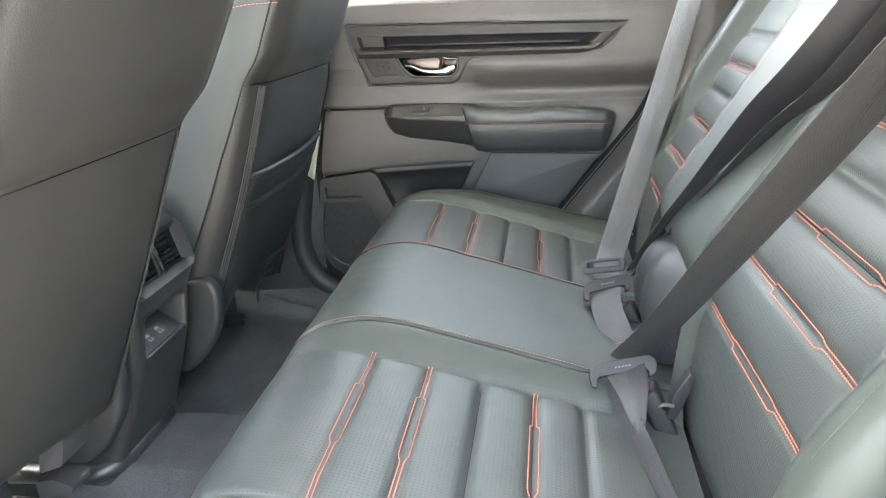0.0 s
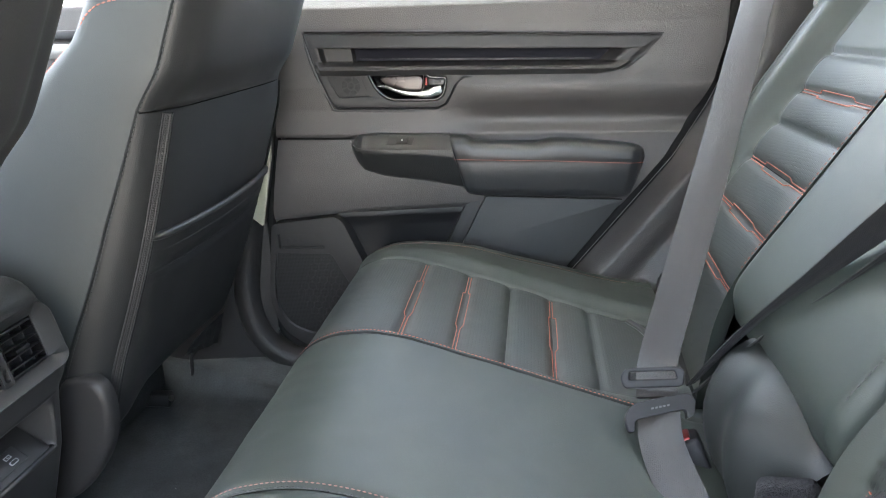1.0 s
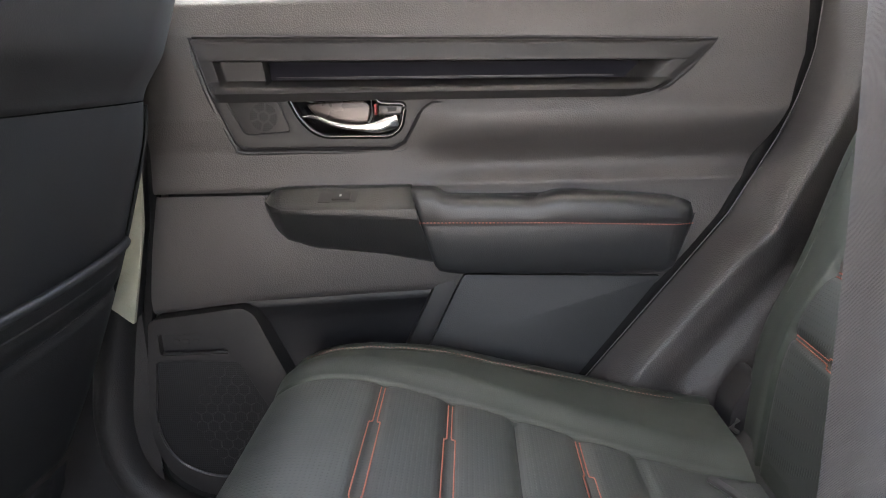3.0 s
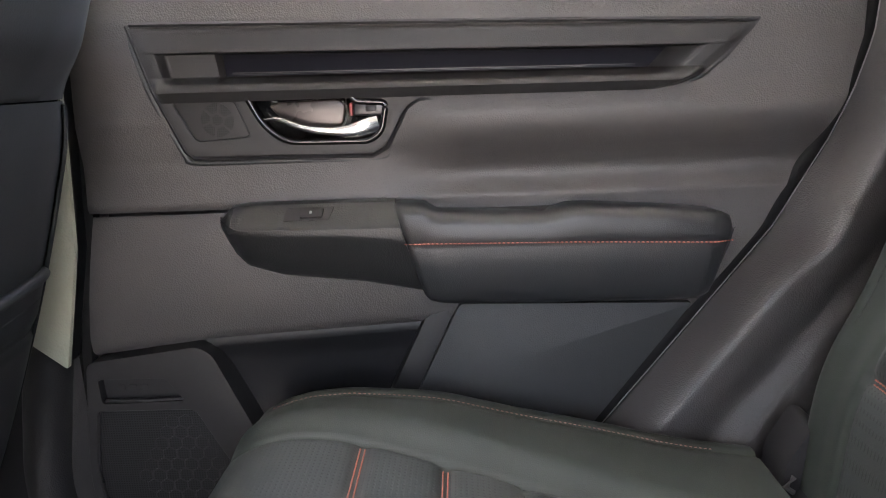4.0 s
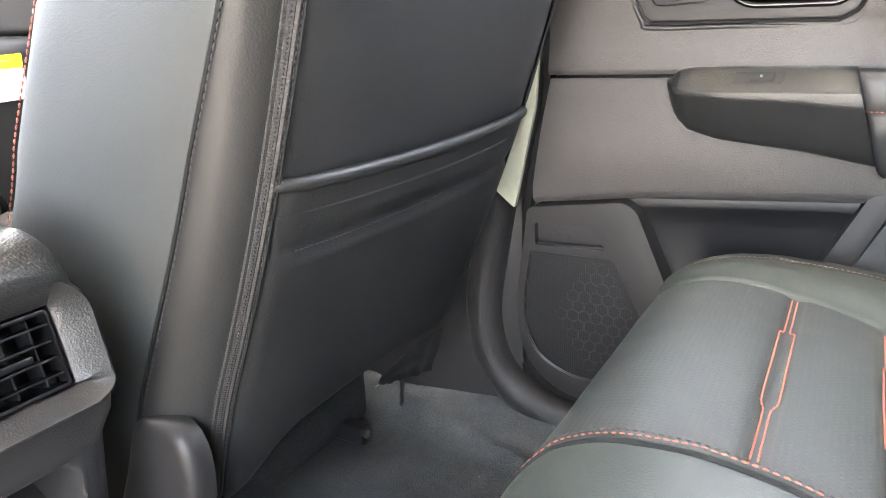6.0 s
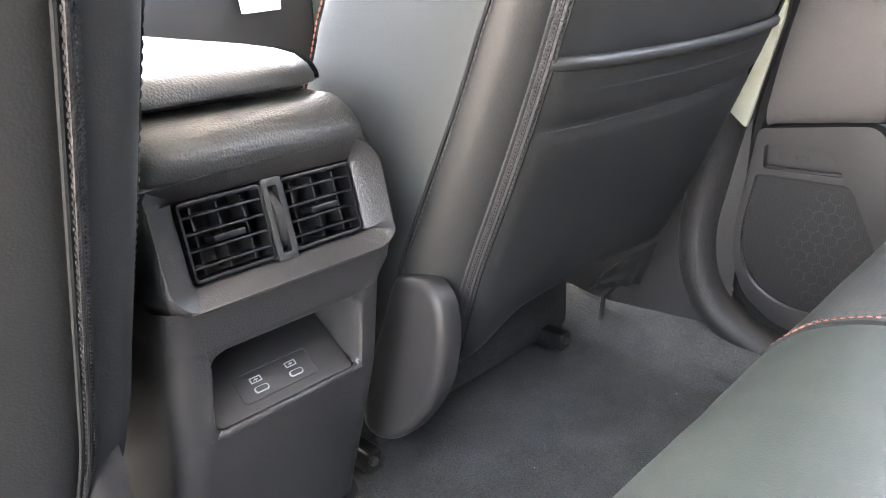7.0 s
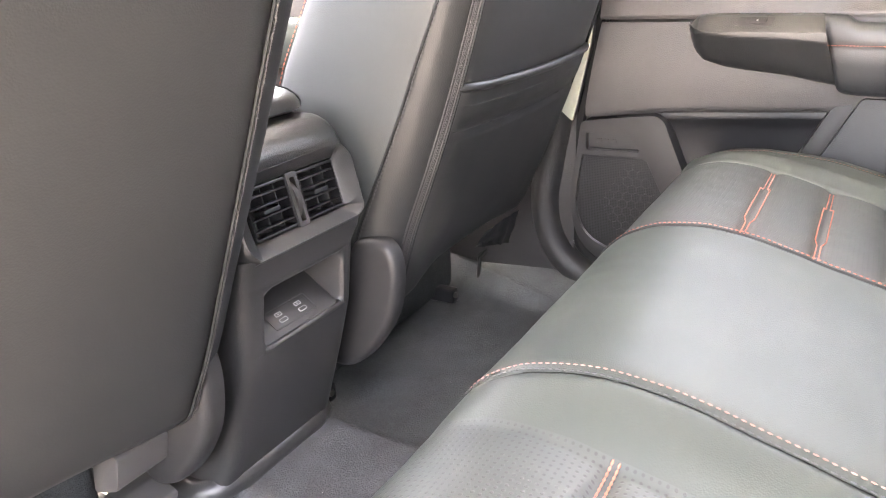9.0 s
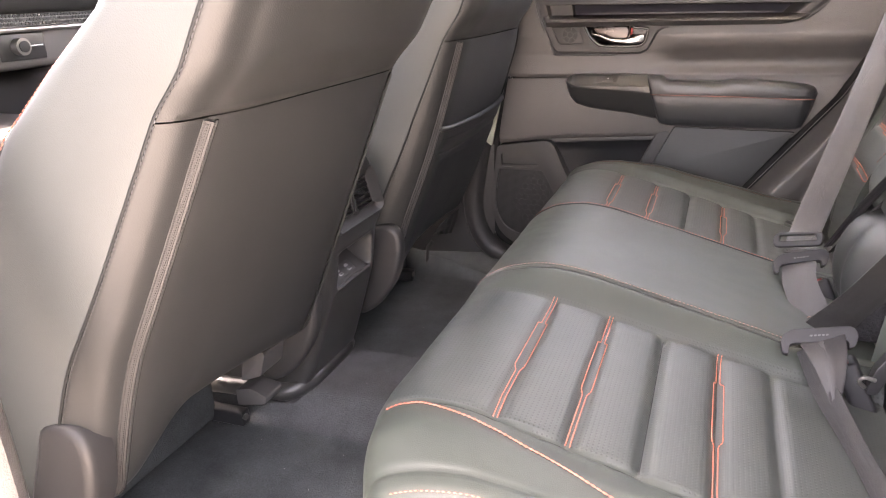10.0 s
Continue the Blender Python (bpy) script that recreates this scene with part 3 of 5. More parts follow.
        part("embossed_bar", plate(rounded([(u, 0.305), (u + 0.010, 0.305), (u + 0.010, 0.3125), (u, 0.3125)], 0.002), -0.658, -0.6556, bevel=0.0003), DARK, nm, m=DOOR)
    part("slot_lip", tube([(-0.316, 0.650, 0.2955), (-0.27, 0.6485, 0.2955), (-0.227, 0.650, 0.297)], 0.0025, 8), PLASTIC, nm)

    # decorative inlay: band, dark recess, bright shelf
    def inlay(k, u):
        xl, zl = -0.231 + 0.020 * k, 0.694 - 0.073 * k
        xr = float(np.interp(k, [0, 0.12, 0.5, 0.8, 0.93, 1.0], [0.383, 0.379, 0.352, 0.330, 0.312, 0.290]))
        zr = 0.677 - 0.0605 * k
        return xl + (xr - xl) * u, zl + (zr - zl) * u

    def inlay_depth(k, u):
        base = float(np.interp(k, [0, 0.02, 0.05, 0.30, 0.34, 0.66, 0.82, 0.86, 0.93, 1.0], [0.6465, 0.6445, 0.6445, 0.6410, 0.6420, 0.6430, 0.6335, 0.6325, 0.6365, 0.640]))
        open_k = float(smooth(0.330, 0.350, k) * (1 - smooth(0.655, 0.78, k)))
        deep = 0.011 * float(smooth(0.026, 0.040, u)) + 0.0135 * float(smooth(0.124, 0.132, u))
        deep *= 1 - float(smooth(0.885, 0.955, u))
        ends = max(float(smooth(0.016, 0.0, u)), float(smooth(0.975, 1.0, u)))
        return base * (1 - ends) + 0.6445 * ends + open_k * deep
    ks = sorted(set(np.round(np.r_[np.linspace(0, 1, 30), np.linspace(0.325, 0.355, 7), np.linspace(0.65, 0.80, 9)], 4)))
    us = np.unique(np.round(np.r_[np.linspace(0, 1, 140), np.linspace(0.02, 0.045, 8), np.linspace(0.12, 0.135, 8), np.linspace(0.88, 1.0, 30)], 4))
    rows = [[(inlay(k, u)[0], inlay_depth(k, u), inlay(k, u)[1]) for u in us] for k in ks]
    rows = [[(r[0][0] - 0.0006, 0.664, r[0][2])] + r + [(r[-1][0] + 0.0006, 0.664, r[-1][2])] for r in rows]
    rows.insert(0, [(q[0], 0.664, q[2] + 0.0005) for q in rows[0]])
    rows.append([(q[0], 0.664, q[2] - 0.0005) for q in rows[-1]])
    part("inlay_trim", finish(sheet(rows)[0]), TRIM, d, "long matt black trim strip")
    rows = [[(*[inlay(k, u)[0]], 0.6625 - (k - 0.36) * 0.01, inlay(k, u)[1]) for u in np.linspace(0.134, 0.895, 40)] for k in np.linspace(0.352, 0.655, 6)]
    part("inlay_strip", finish(sheet(rows)[0]), STRIP, d, "glossy dark ribbed inlay")
    dots = bmesh.new()
    for r in range(2):
        for c in range(220):
            u = 0.145 + c * 0.0036 + (r % 2) * 0.0018
            if u > 0.87:
                continue
            x, z = inlay(0.635 - r * 0.026, u)
            bmesh.ops.create_cube(dots, size=0.0011, matrix=Matrix.Translation((x, 0.6603, z)))
    tagged(part("inlay_ribs", dots, SATIN, d), "rows of tiny raised dots along the inlay", kind="stuff")
    # plate that carries tweeter and handle
    out = rounded([(-0.213, 0.628), (0.075, 0.620), (0.050, 0.617), (0.036, 0.606), (0.019, 0.574), (0.004, 0.564), (-0.184, 0.567)], [0.004, 0.002, 0.012, 0.012, 0.012, 0.008, 0.01])
    tw = rounded([(-0.198, 0.6235), (-0.133, 0.6225), (-0.119, 0.584), (-0.176, 0.581)], 0.007)
    hb = rounded([(-0.121, 0.6265), (-0.020, 0.626), (-0.010, 0.616), (0.020, 0.614), (0.014, 0.586), (0.002, 0.5765), (-0.086, 0.578), (-0.107, 0.598)], [0.006, 0.01, 0.004, 0.006, 0.006, 0.008, 0.014, 0.01])
    part("handle_plate", plate(out, -0.66, -0.6425, (tw, hb), 0.0025, 2), TRIM, d, m=DOOR)
    edge = [(-0.2335, 0.697), (-0.2155, 0.634), (-0.189, 0.572), (-0.181, 0.5645), (-0.10, 0.5635), (0.003, 0.561), (0.018, 0.569), (0.030, 0.590), (0.040, 0.608), (0.052, 0.6150), (0.20, 0.6155), (0.288, 0.6135), (0.312, 0.6175), (0.331, 0.627), (0.355, 0.6465), (0.385, 0.679), (0.20, 0.686), (-0.23, 0.698)]
    part("inlay_gap", tube([(x, 0.6465, z) for x, z in edge], 0.0026, 6, closed=True), DARK, d)
    rim, m_edge = [], len(edge)
    for k in range(m_edge):
        tx, tz = edge[(k + 1) % m_edge][0] - edge[k - 1][0], edge[(k + 1) % m_edge][1] - edge[k - 1][1]
        q = math.hypot(tx, tz)
        x, z = edge[k][0] + tz / q * 0.0050, edge[k][1] - tx / q * 0.0050
        rim.append((x, door_depth(x, z) + 0.0012, z))
    part("inlay_rim", tube(spline(rim[:8], 90), list(np.interp(np.linspace(0, 1, 90), [0, 0.05, 0.6, 1], [0.0005, 0.0036, 0.0034, 0.0004])), 10), LID_LEATHER, d)
    tg = part("tweeter_cover", plate(tw, -0.66, -0.645, bevel=0.001), TRIM, d, "small pierced tweeter cover", m=DOOR)
    part("tweeter_groove", tube([(u, 0.6434, v) for u, v in tw], 0.0013, 6, closed=True), DARK, tg)
    for k in range(6):
        a0, a1 = k * math.pi / 3 + 0.38, (k + 1) * math.pi / 3 + 0.22
        arc = [(0.0168 * math.cos(a), 0.0168 * math.sin(a)) for a in np.linspace(a0, a1, 7)] + [(0.0078 * math.cos(a), 0.0078 * math.sin(a)) for a in np.linspace(a1 - 0.06, a0 + 0.06, 4)]
        part("tweeter_mesh", plate([(-0.1525 + u, 0.6025 + v) for u, v in arc], -0.646, -0.6446), TWEETER, tg, m=DOOR)
    part("tweeter_mesh", plate([(-0.1525 + 0.0058 * math.cos(a), 0.6025 + 0.0058 * math.sin(a)) for a in np.linspace(0.5, 0.5 + 2 * math.pi, 6, endpoint=False)], -0.646, -0.6446), TWEETER, tg, m=DOOR)
    # door handle: cup, lever, lock
    h = part("handle_bezel", tube([(u, 0.6425, v) for u, v in hb], 0.0034, 10, closed=True), GLOSS_BLACK, d, "dark handle recess with chrome lever")
    inner = [(u, v) for u, v in hb]
    cen = (np.mean([p[0] for p in inner]), np.mean([p[1] for p in inner]))
    rows = []
    for s, y in ((1.0, 0.646), (0.97, 0.656), (0.80, 0.664), (0.5, 0.667), (0.02, 0.668)):
        rows.append([(cen[0] + (u - cen[0]) * s, y, cen[1] + (v - cen[1]) * s) for u, v in inner])
    part("handle_cup", finish(sheet(rows, close_v=True)[0]), GLOSS_BLACK, h)
    part("cup_plate", plate(rounded([(-0.103, 0.617), (-0.030, 0.6195), (-0.022, 0.612), (-0.026, 0.590), (-0.060, 0.5885), (-0.092, 0.603)], 0.008), -0.668, -0.652, bevel=0.004, segs=3), CUP, h, "smoked metallic plate behind the lever", m=DOOR)
    lev = spline([(-0.104, 0.644, 0.6015), (-0.088, 0.640, 0.601), (-0.066, 0.637, 0.5925), (-0.040, 0.636, 0.588), (-0.016, 0.637, 0.5875), (-0.002, 0.639, 0.591), (0.010, 0.643, 0.5935)], 40)
    w = np.interp(np.linspace(0, 1, 40), [0, 0.15, 0.6, 0.8, 1], [0.0020, 0.0030, 0.0042, 0.0074, 0.0092])
    part("lever", tube(lev, list(w), 12, [0.0035] * 40, up=(0, 1, 0)), CHROME, h, "satin chrome door lever")
    lk = part("lock_lever", block(-0.0135, 0.0170, 0.6415, 0.655, 0.6015, 0.6145, 0.002), SATIN, h)
    part("lock_mark", block(-0.0180, -0.0145, 0.6440, 0.655, 0.6015, 0.6145, 0.001), RED, h, "red unlocked mark")
    part("lock_tab", block(-0.001, 0.010, 0.6400, 0.6425, 0.6055, 0.6115, 0.001), PLASTIC, lk)
    part("ring_trim", tube(spline([(-0.117, 0.6435, 0.6225), (-0.07, 0.643, 0.6245), (-0.026, 0.643, 0.6235), (-0.0205, 0.643, 0.612), (-0.022, 0.643, 0.597), (-0.030, 0.643, 0.588)], 40), 0.0011, 6), STEEL, h)

    # armrest: hard front part with switch, padded rear part
    def arm(name, secs, mat, n, label="", facet=False):
        xs = np.linspace(secs[0][0], secs[-1][0], n)
        val = lambda j, x: float(np.interp(x, [s[0] for s in secs], [s[j] for s in secs]))
        rows = []
        for x in xs:
            zt, zb, y = val(1, x), val(2, x), val(3, x)
            lean = val(4, x)
            k = min(0.012, (zt - zb) * 0.3)
            zm = zb + (0.517 - zb) * 0.60
            if facet:
                f = min(1.0, (x - xs[0]) / 0.012)
                prof = ((0.675, zt - 0.002), (y + 0.036, zt), (y + 0.026, zt - 0.0008), (y + 0.024, zt - 0.0014), (y + 0.004, zt - 0.019 * f), (y + 0.0012, zt - 0.0215 * f), (y, zt - 0.024 * f), (y, zm + 0.004), (y + 0.0006, zm), (y + 0.003, zm - 0.004),
                        (y + 0.016, zb + (zm - zb) * 0.35), (y + 0.022, zb + 0.006), (y + 0.026, zb + 0.002), (y + 0.03, zb), (0.675, zb))
            else:
                prof = ((0.675, zt - 0.004), (y + 0.03, zt - 0.0005), (y + 0.012, zt - 0.0003), (y + 0.004, zt - k * 0.35), (y + 0.0008, zt - k), (y, zt - k * 1.8), (y, zm + 0.003), (y + 0.0014, zm), (y + 0.0008, zm - 0.003), (y + 0.003, zm - (zm - zb) * 0.35),
                        (y + 0.008, zb + (zm - zb) * 0.30), (y + 0.013, zb + 0.008), (y + 0.020, zb + 0.002), (y + 0.03, zb), (0.675, zb))
            rows.append([(x + lean * (q[1] - zm), q[0], q[1]) for q in prof])
        bm, vs = sheet(rows)
        cap(bm, vs[0])
        cap(bm, vs[-1][::-1])
        return part(name, finish(bm), mat, d, label, angle=24 if facet else 50)

    arm("switch_panel", [(-0.157, 0.498, 0.482, 0.632, 0), (-0.154, 0.508, 0.472, 0.622, 0), (-0.148, 0.5135, 0.462, 0.617, 0), (-0.135, 0.5165, 0.450, 0.613, 0), (-0.10, 0.517, 0.440, 0.611, -0.0), (-0.02, 0.5165, 0.430, 0.610, -0.12), (0.034, 0.516, 0.418, 0.610, -0.27)], SWITCH_PLASTIC, 60, facet=True)
    pad = arm("armrest_pad", [(0.0355, 0.5145, 0.412, 0.610, -0.27), (0.040, 0.5155, 0.408, 0.607, -0.27), (0.060, 0.5145, 0.406, 0.605, -0.18), (0.070, 0.5055, 0.405, 0.605, -0.15), (0.10, 0.5045, 0.405, 0.605, -0.1), (0.175, 0.5015, 0.403, 0.605, 0), (0.200, 0.5080, 0.403, 0.605, 0), (0.22, 0.5080, 0.403, 0.605, 0), (0.30, 0.502, 0.402, 0.606, 0.05), (0.340, 0.497, 0.402, 0.609, 0.12), (0.356, 0.491, 0.404, 0.615, 0.2), (0.364, 0.480, 0.415, 0.624, 0.25)], ARM_LEATHER, 80, "padded black leatherette armrest with orange seam")
    part("grip_plate", block(0.070, 0.190, 0.628, 0.668, 0.480, 0.5015, 0.002), TRIM, pad, "grey lip of the grip pocket behind the armrest")
    zs = lambda x: float(np.interp(x, [0.03, 0.2, 0.36], [0.4765, 0.4735, 0.468]))
    part("armrest_stitching", stitches([(x, 0.6040 + 0.012 * float(smooth(0.335, 0.368, x)), zs(x)) for x in np.linspace(0.034, 0.364, 60)], 0.0044, 0.70, 0.0009), THREAD, pad)
    fm = Matrix(((1, 0, 0, -0.064), (0, 0.745, -0.667, 0.6245), (0, 0.667, 0.745, 0.5065), (0, 0, 0, 1)))
    sw = part("window_switch", plate(rounded([(-0.025, -0.0085), (0.022, -0.0085), (0.026, 0.0085), (-0.022, 0.0085)], 0.002), -0.004, 0.0006, bevel=0.0005), DARK, d, "window lift switch", m=fm)
    part("switch_paddle", plate(rounded([(-0.008, -0.006), (0.015, -0.006), (0.016, 0.006), (-0.006, 0.006)], 0.002), -0.002, 0.0028, bevel=0.0015), PLASTIC, sw, m=fm)
    part("switch_mark", plate([(0.002, -0.0015), (0.0045, -0.0015), (0.0045, 0.0018), (0.002, 0.0018)], 0.0025, 0.0031), PRINT, sw, m=fm)
    # rubber along front and rear edge
    fr = [(far_edge(z) - 0.008, 0.668, z) for z in np.linspace(0.752, 0.14, 30)] + [(-0.33, 0.668, 0.105), (-0.28, 0.668, 0.074), (-0.1, 0.668, 0.06), (0.05, 0.668, 0.06)]
    part("front_seal", tube(spline(fr, 80), 0.011, 8), RUBBER, d)
    re = [(rear_edge(z) + 0.010, 0.672, z) for z in np.linspace(0.06, 0.755, 40)]
    part("rear_seal", tube(re, 0.011, 10), RUBBER, d, "black rubber door seal with a pale lip")
    part("seal_lip", tube([(x + 0.006, y - 0.0108, z) for x, y, z in re], 0.0007, 6), PALE_LINE, d)
    # window ledge
    part("window_ledge", tube([(x, 0.683, 0.742 - 0.03 * (x + 0.3)) for x in np.linspace(-0.33, 0.55, 20)], 0.010, 8), RUBBER, d)
    return d


def build_far_side():
    """Trim between door and rear seat, sill and lower middle pillar."""
    s = thing("quarter_trim", "black grained side trim between door opening and rear seat", "side trim")
    rows = []
    for z in np.linspace(0.10, 0.95, 60):
        a = rear_edge(min(z, 0.74)) + 0.012
        row = []
        for k, u in enumerate(np.linspace(0, 1, 52)):
            x = a + u * 0.26
            y = 0.676 - 0.052 * float(smooth(0.0, 0.21, u)) - 0.020 * float(smooth(0.45, 1.0, u)) + 0.007 * float(ridge(u, 0.44, 0.09))
            y -= 0.016 * float(ridge(x, 0.455, 0.03)) * float(smooth(0.405, 0.45, z) * (1 - smooth(0.48, 0.56, z)))
            y += 0.02 * float(smooth(0.72, 0.9, z))
            row.append((x, y, z))
        rows.append(row)
    part("trim_face", finish(sheet(rows)[0]), GRAINED, s)

    p = thing("sill_trim", "dark rounded plastic trim of pillar foot and door sill", "sill trim")
    path = spline([(-0.336, 0.76), (-0.345, 0.60), (-0.362, 0.42), (-0.385, 0.28), (-0.396, 0.19), (-0.380, 0.115), (-0.335, 0.065), (-0.25, 0.038), (-0.1, 0.025), (0.1, 0.02)], 90)
    part("sill_roll", tube([(x, 0.655, z) for x, z in path], 0.028, 14, 0.032, up=(0, 1, 0)), SILL, p)
    rows = [[(x + 0.02 * (1 - t), 0.652 - 0.03 * t, z) for x, z, t in ((-0.36 - 0.25 * t, zz, t) for t in np.linspace(0, 1, 14))] for zz in np.linspace(0.02, 0.8, 20)]
    part("pillar_foot", finish(sheet(rows)[0]), SILL, p)
    # light falling on the pillar trim, built as a separate pale plate
    b = thing("pillar_light_patch", "patch of light on the lower middle pillar trim, painted pale olive grey", "pillar trim")
    o = rounded([(-0.3365, 0.346), (-0.308, 0.475), (-0.298, 0.61), (-0.290, 0.80), (-0.46, 0.80), (-0.44, 0.60), (-0.40, 0.44), (-0.378, 0.380)], 0.004)
    part("light_patch_face", plate(o, -0.628, -0.6215, bevel=0.004), PALE_LIT_TRIM, b, m=DOOR)
    part("cover_back", plate([(u - 0.006, v) for u, v in o], -0.70, -0.629), DARK, b, m=DOOR)


# ---- rear bench ----
BENCH = spline([(-0.085, 0.07), (-0.112, 0.16), (-0.132, 0.24), (-0.134, 0.282), (-0.118, 0.315), (-0.080, 0.333), (-0.035, 0.334), (0.0, 0.327), (0.07, 0.311), (0.14, 0.294), (0.20, 0.279), (0.27, 0.262), (0.33, 0.250), (0.38, 0.243)], 150)
_tan = np.gradient(BENCH, axis=0)
_tan /= np.linalg.norm(_tan, axis=1)[:, None]
BENCH_N = np.stack([-_tan[:, 1], _tan[:, 0]], 1)
LINES = (0.0, 0.072, 0.138, 0.203, 0.262)


def insert_span(x, side):
    return (0.163 + 0.08 * max(x, 0), 0.481 - 0.16 * max(x, 0)) if side > 0 else (0.198, 0.478 + 0.05 * max(x, 0))


def cushion_lift(x, y, i):
    side = 1 if y > 0 else -1
    a = abs(y)
    ia, ib = insert_span(x, side)
    on_top = float(smooth(35, 55, i))
    inside = float(smooth(ia - 0.004, ia + 0.022, a) * (1 - smooth(ib - 0.006, ib + 0.008, a)))
    u = min(1.0, max(0.0, (a - 0.146) / (ia + 0.006 - 0.146)))
    d = 0.028 * (1 - u ** 1.6) * float(smooth(44, 80, i))
    for x0 in LINES:
        d -= 0.0055 * float(ridge(x, x0, 0.0055)) * inside * on_top
    for x0, x1 in zip(LINES, LINES[1:]):
        if x0 < x < x1:
            d += 0.003 * math.sin(math.pi * (x - x0) / (x1 - x0)) * inside
    d -= 0.0035 * float(ridge(a, ib + 0.004, 0.004)) * on_top
    d += 0.011 * float(smooth(ib + 0.004, ib + 0.055, a)) * on_top
    d -= 0.003 * float(ridge(a, 0.575, 0.004)) * on_top
    d -= 0.06 * float(smooth(0.585, 0.645, a)) ** 1.5
    d -= 0.020 * float(smooth(0.08, -0.09, x)) * float(smooth(0.47, 0.60, a)) * on_top
    d += 0.0012 * noise.noise(Vector((x * 11, y * 11, 2.0))) + 0.0005 * noise.noise(Vector((x * 40, y * 40, 5.0)))
    return d


def corner(x, y):
    """How far the cushion's rounded outer front corner lies back."""
    if y > 0:
        return 0.0
    return float(np.interp(-y, [0.44, 0.48, 0.54, 0.60, 0.64], [0, 0.004, 0.024, 0.050, 0.070])) * float(smooth(0.12, -0.08, x))


def drift(x, y):
    return y - 0.055 * max(x, 0) * float(ridge(y, -0.15, 0.05)) - (0.13 * x - 0.008) * float(ridge(y, 0.15, 0.035)) * float(smooth(-0.13, -0.1, x))


def cushion_point(x, y, lift=0.0):
    k = np.arange(40, 150)
    i = float(np.interp(x, BENCH[40:, 0], k))
    j, f = int(i), i - int(i)
    j2 = min(j + 1, 149)
    p = BENCH[j] * (1 - f) + BENCH[j2] * f
    n = BENCH_N[j]
    d = cushion_lift(p[0], y, i) + lift
    return Vector((p[0] + n[0] * d + corner(p[0], y), drift(p[0], y), p[1] + n[1] * d))


def hex_line(point, ya, yb, x, parent, wide=0.0054, narrow=0.0021, mat=None):
    """Two strands of thread that part into a long slot and meet again."""
    ts = [0, 0.30, 0.335, 0.35, 0.74, 0.755, 0.79, 1.0]
    ws = [narrow, narrow, narrow, wide, wide, narrow, narrow, narrow]
    for s in (-1, 1):
        pts = []
        for t in np.linspace(0, 1, 70):
            w = float(np.interp(t, ts, ws))
            pts.append(point(x + s * w, ya + (yb - ya) * t))
        part("stitching", stitches(pts, 0.0040, 0.84, 0.00092), mat or THREAD, parent)


def build_bench():
    b = thing("rear_seat", "black leather rear bench seat with perforated inserts and orange stitching", "car seat")
    spans = (("seat_pad", -0.640, -0.1485), ("middle_pad", -0.1475, 0.1475), ("seat_pad", 0.1485, 0.640))
    for name, y0, y1 in spans:
        ys = np.linspace(y0, y1, 150 if name == "seat_pad" else 70)
        rows = []
        for y in ys:
            row = []
            for i in range(150):
                d = cushion_lift(BENCH[i, 0], y, i)
                edge = 0.004 * float(ridge(y, y0, 0.004) + ridge(y, y1, 0.004))
                row.append((BENCH[i, 0] + BENCH_N[i, 0] * (d - edge) + corner(BENCH[i, 0], y), drift(BENCH[i, 0], y), BENCH[i, 1] + BENCH_N[i, 1] * (d - edge)))
            rows.append(row)
        if y0 < -0.6:
            rows.insert(0, [(min(q[0], 0.38), q[1] - 0.002, min(q[2], 0.07)) for q in rows[0]])
        if y1 > 0.6:
            rows.append([(q[0], q[1] + 0.002, min(q[2], 0.07)) for q in rows[-1]])
        ob = part(name, finish(sheet(rows)[0]), LEATHER, b, angle=70)
        if name == "seat_pad":
            side = 1 if y0 > 0 else -1
            two_tone(ob, PERF, lambda c: insert_span(c.x, side)[0] < abs(c.y) < insert_span(c.x, side)[1] and c.x > -0.125 and c.z > 0.22)
            for x in (LINES[0], LINES[1], LINES[3]):
                ia, ib = insert_span(x, side)
                hex_line(lambda u, v: cushion_point(u, v, 0.0012), side * (ia if side > 0 else ib), side * (ib if side > 0 else ia), x, ob)
            # dark tubes sunk in the channels paint their shade
            for x in LINES:
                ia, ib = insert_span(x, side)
                part("crease_shade", tube([cushion_point(x, side * a, -0.0012) for a in np.linspace(ia + 0.012, ib - 0.004, 40)], 0.0017 if x in LINES[2::2] else 0.0012, 6), SHADE_AND_PIPING, ob)
            part("crease_shade", tube([cushion_point(x, side * (insert_span(x, side)[1] + 0.004), -0.0010) for x in np.linspace(-0.095, 0.31, 80)], 0.0013, 6), SHADE_AND_PIPING, ob)
    # seams beside the middle pad, and along the outer bolsters
    for y, mat in ((-0.148, THREAD_DARK), (0.148, THREAD)):
        for dy in (-0.0035, 0.0035):
            line = lambda x0, x1: [cushion_point(x, y + dy * (1 if y > 0 else -1), 0.001) for x in np.linspace(x0, x1, 100)]
            if y < 0 and dy < 0:
                part("seam_stitching", stitches(line(-0.122, 0.30), 0.0050, 0.62, 0.0007), THREAD_PALE, b)
            else:
                part("seam_stitching", stitches(line(-0.122, 0.30), 0.0050, 0.62, 0.0007), mat if dy < 0 else THREAD_DARK, b)
    # dark tube paints the shaded gap beside the middle pad
    part("crease_shade", tube([cushion_point(x, 0.1385, -0.0014) for x in np.linspace(-0.122, 0.30, 100)], 0.0030, 8), SHADE_AND_PIPING, b)
    for side in (-1, 1):
        pts = [cushion_point(x, side * (insert_span(x, side)[1] + 0.004 + 0.26 * max(0, x + 0.1) * (side < 0)), 0.0012) for x in np.linspace(-0.118, 0.30, 120)]
        if side < 0:
            part("bolster_stitching", stitches(pts, 0.0056, 0.8, 0.0012), THREAD, b)
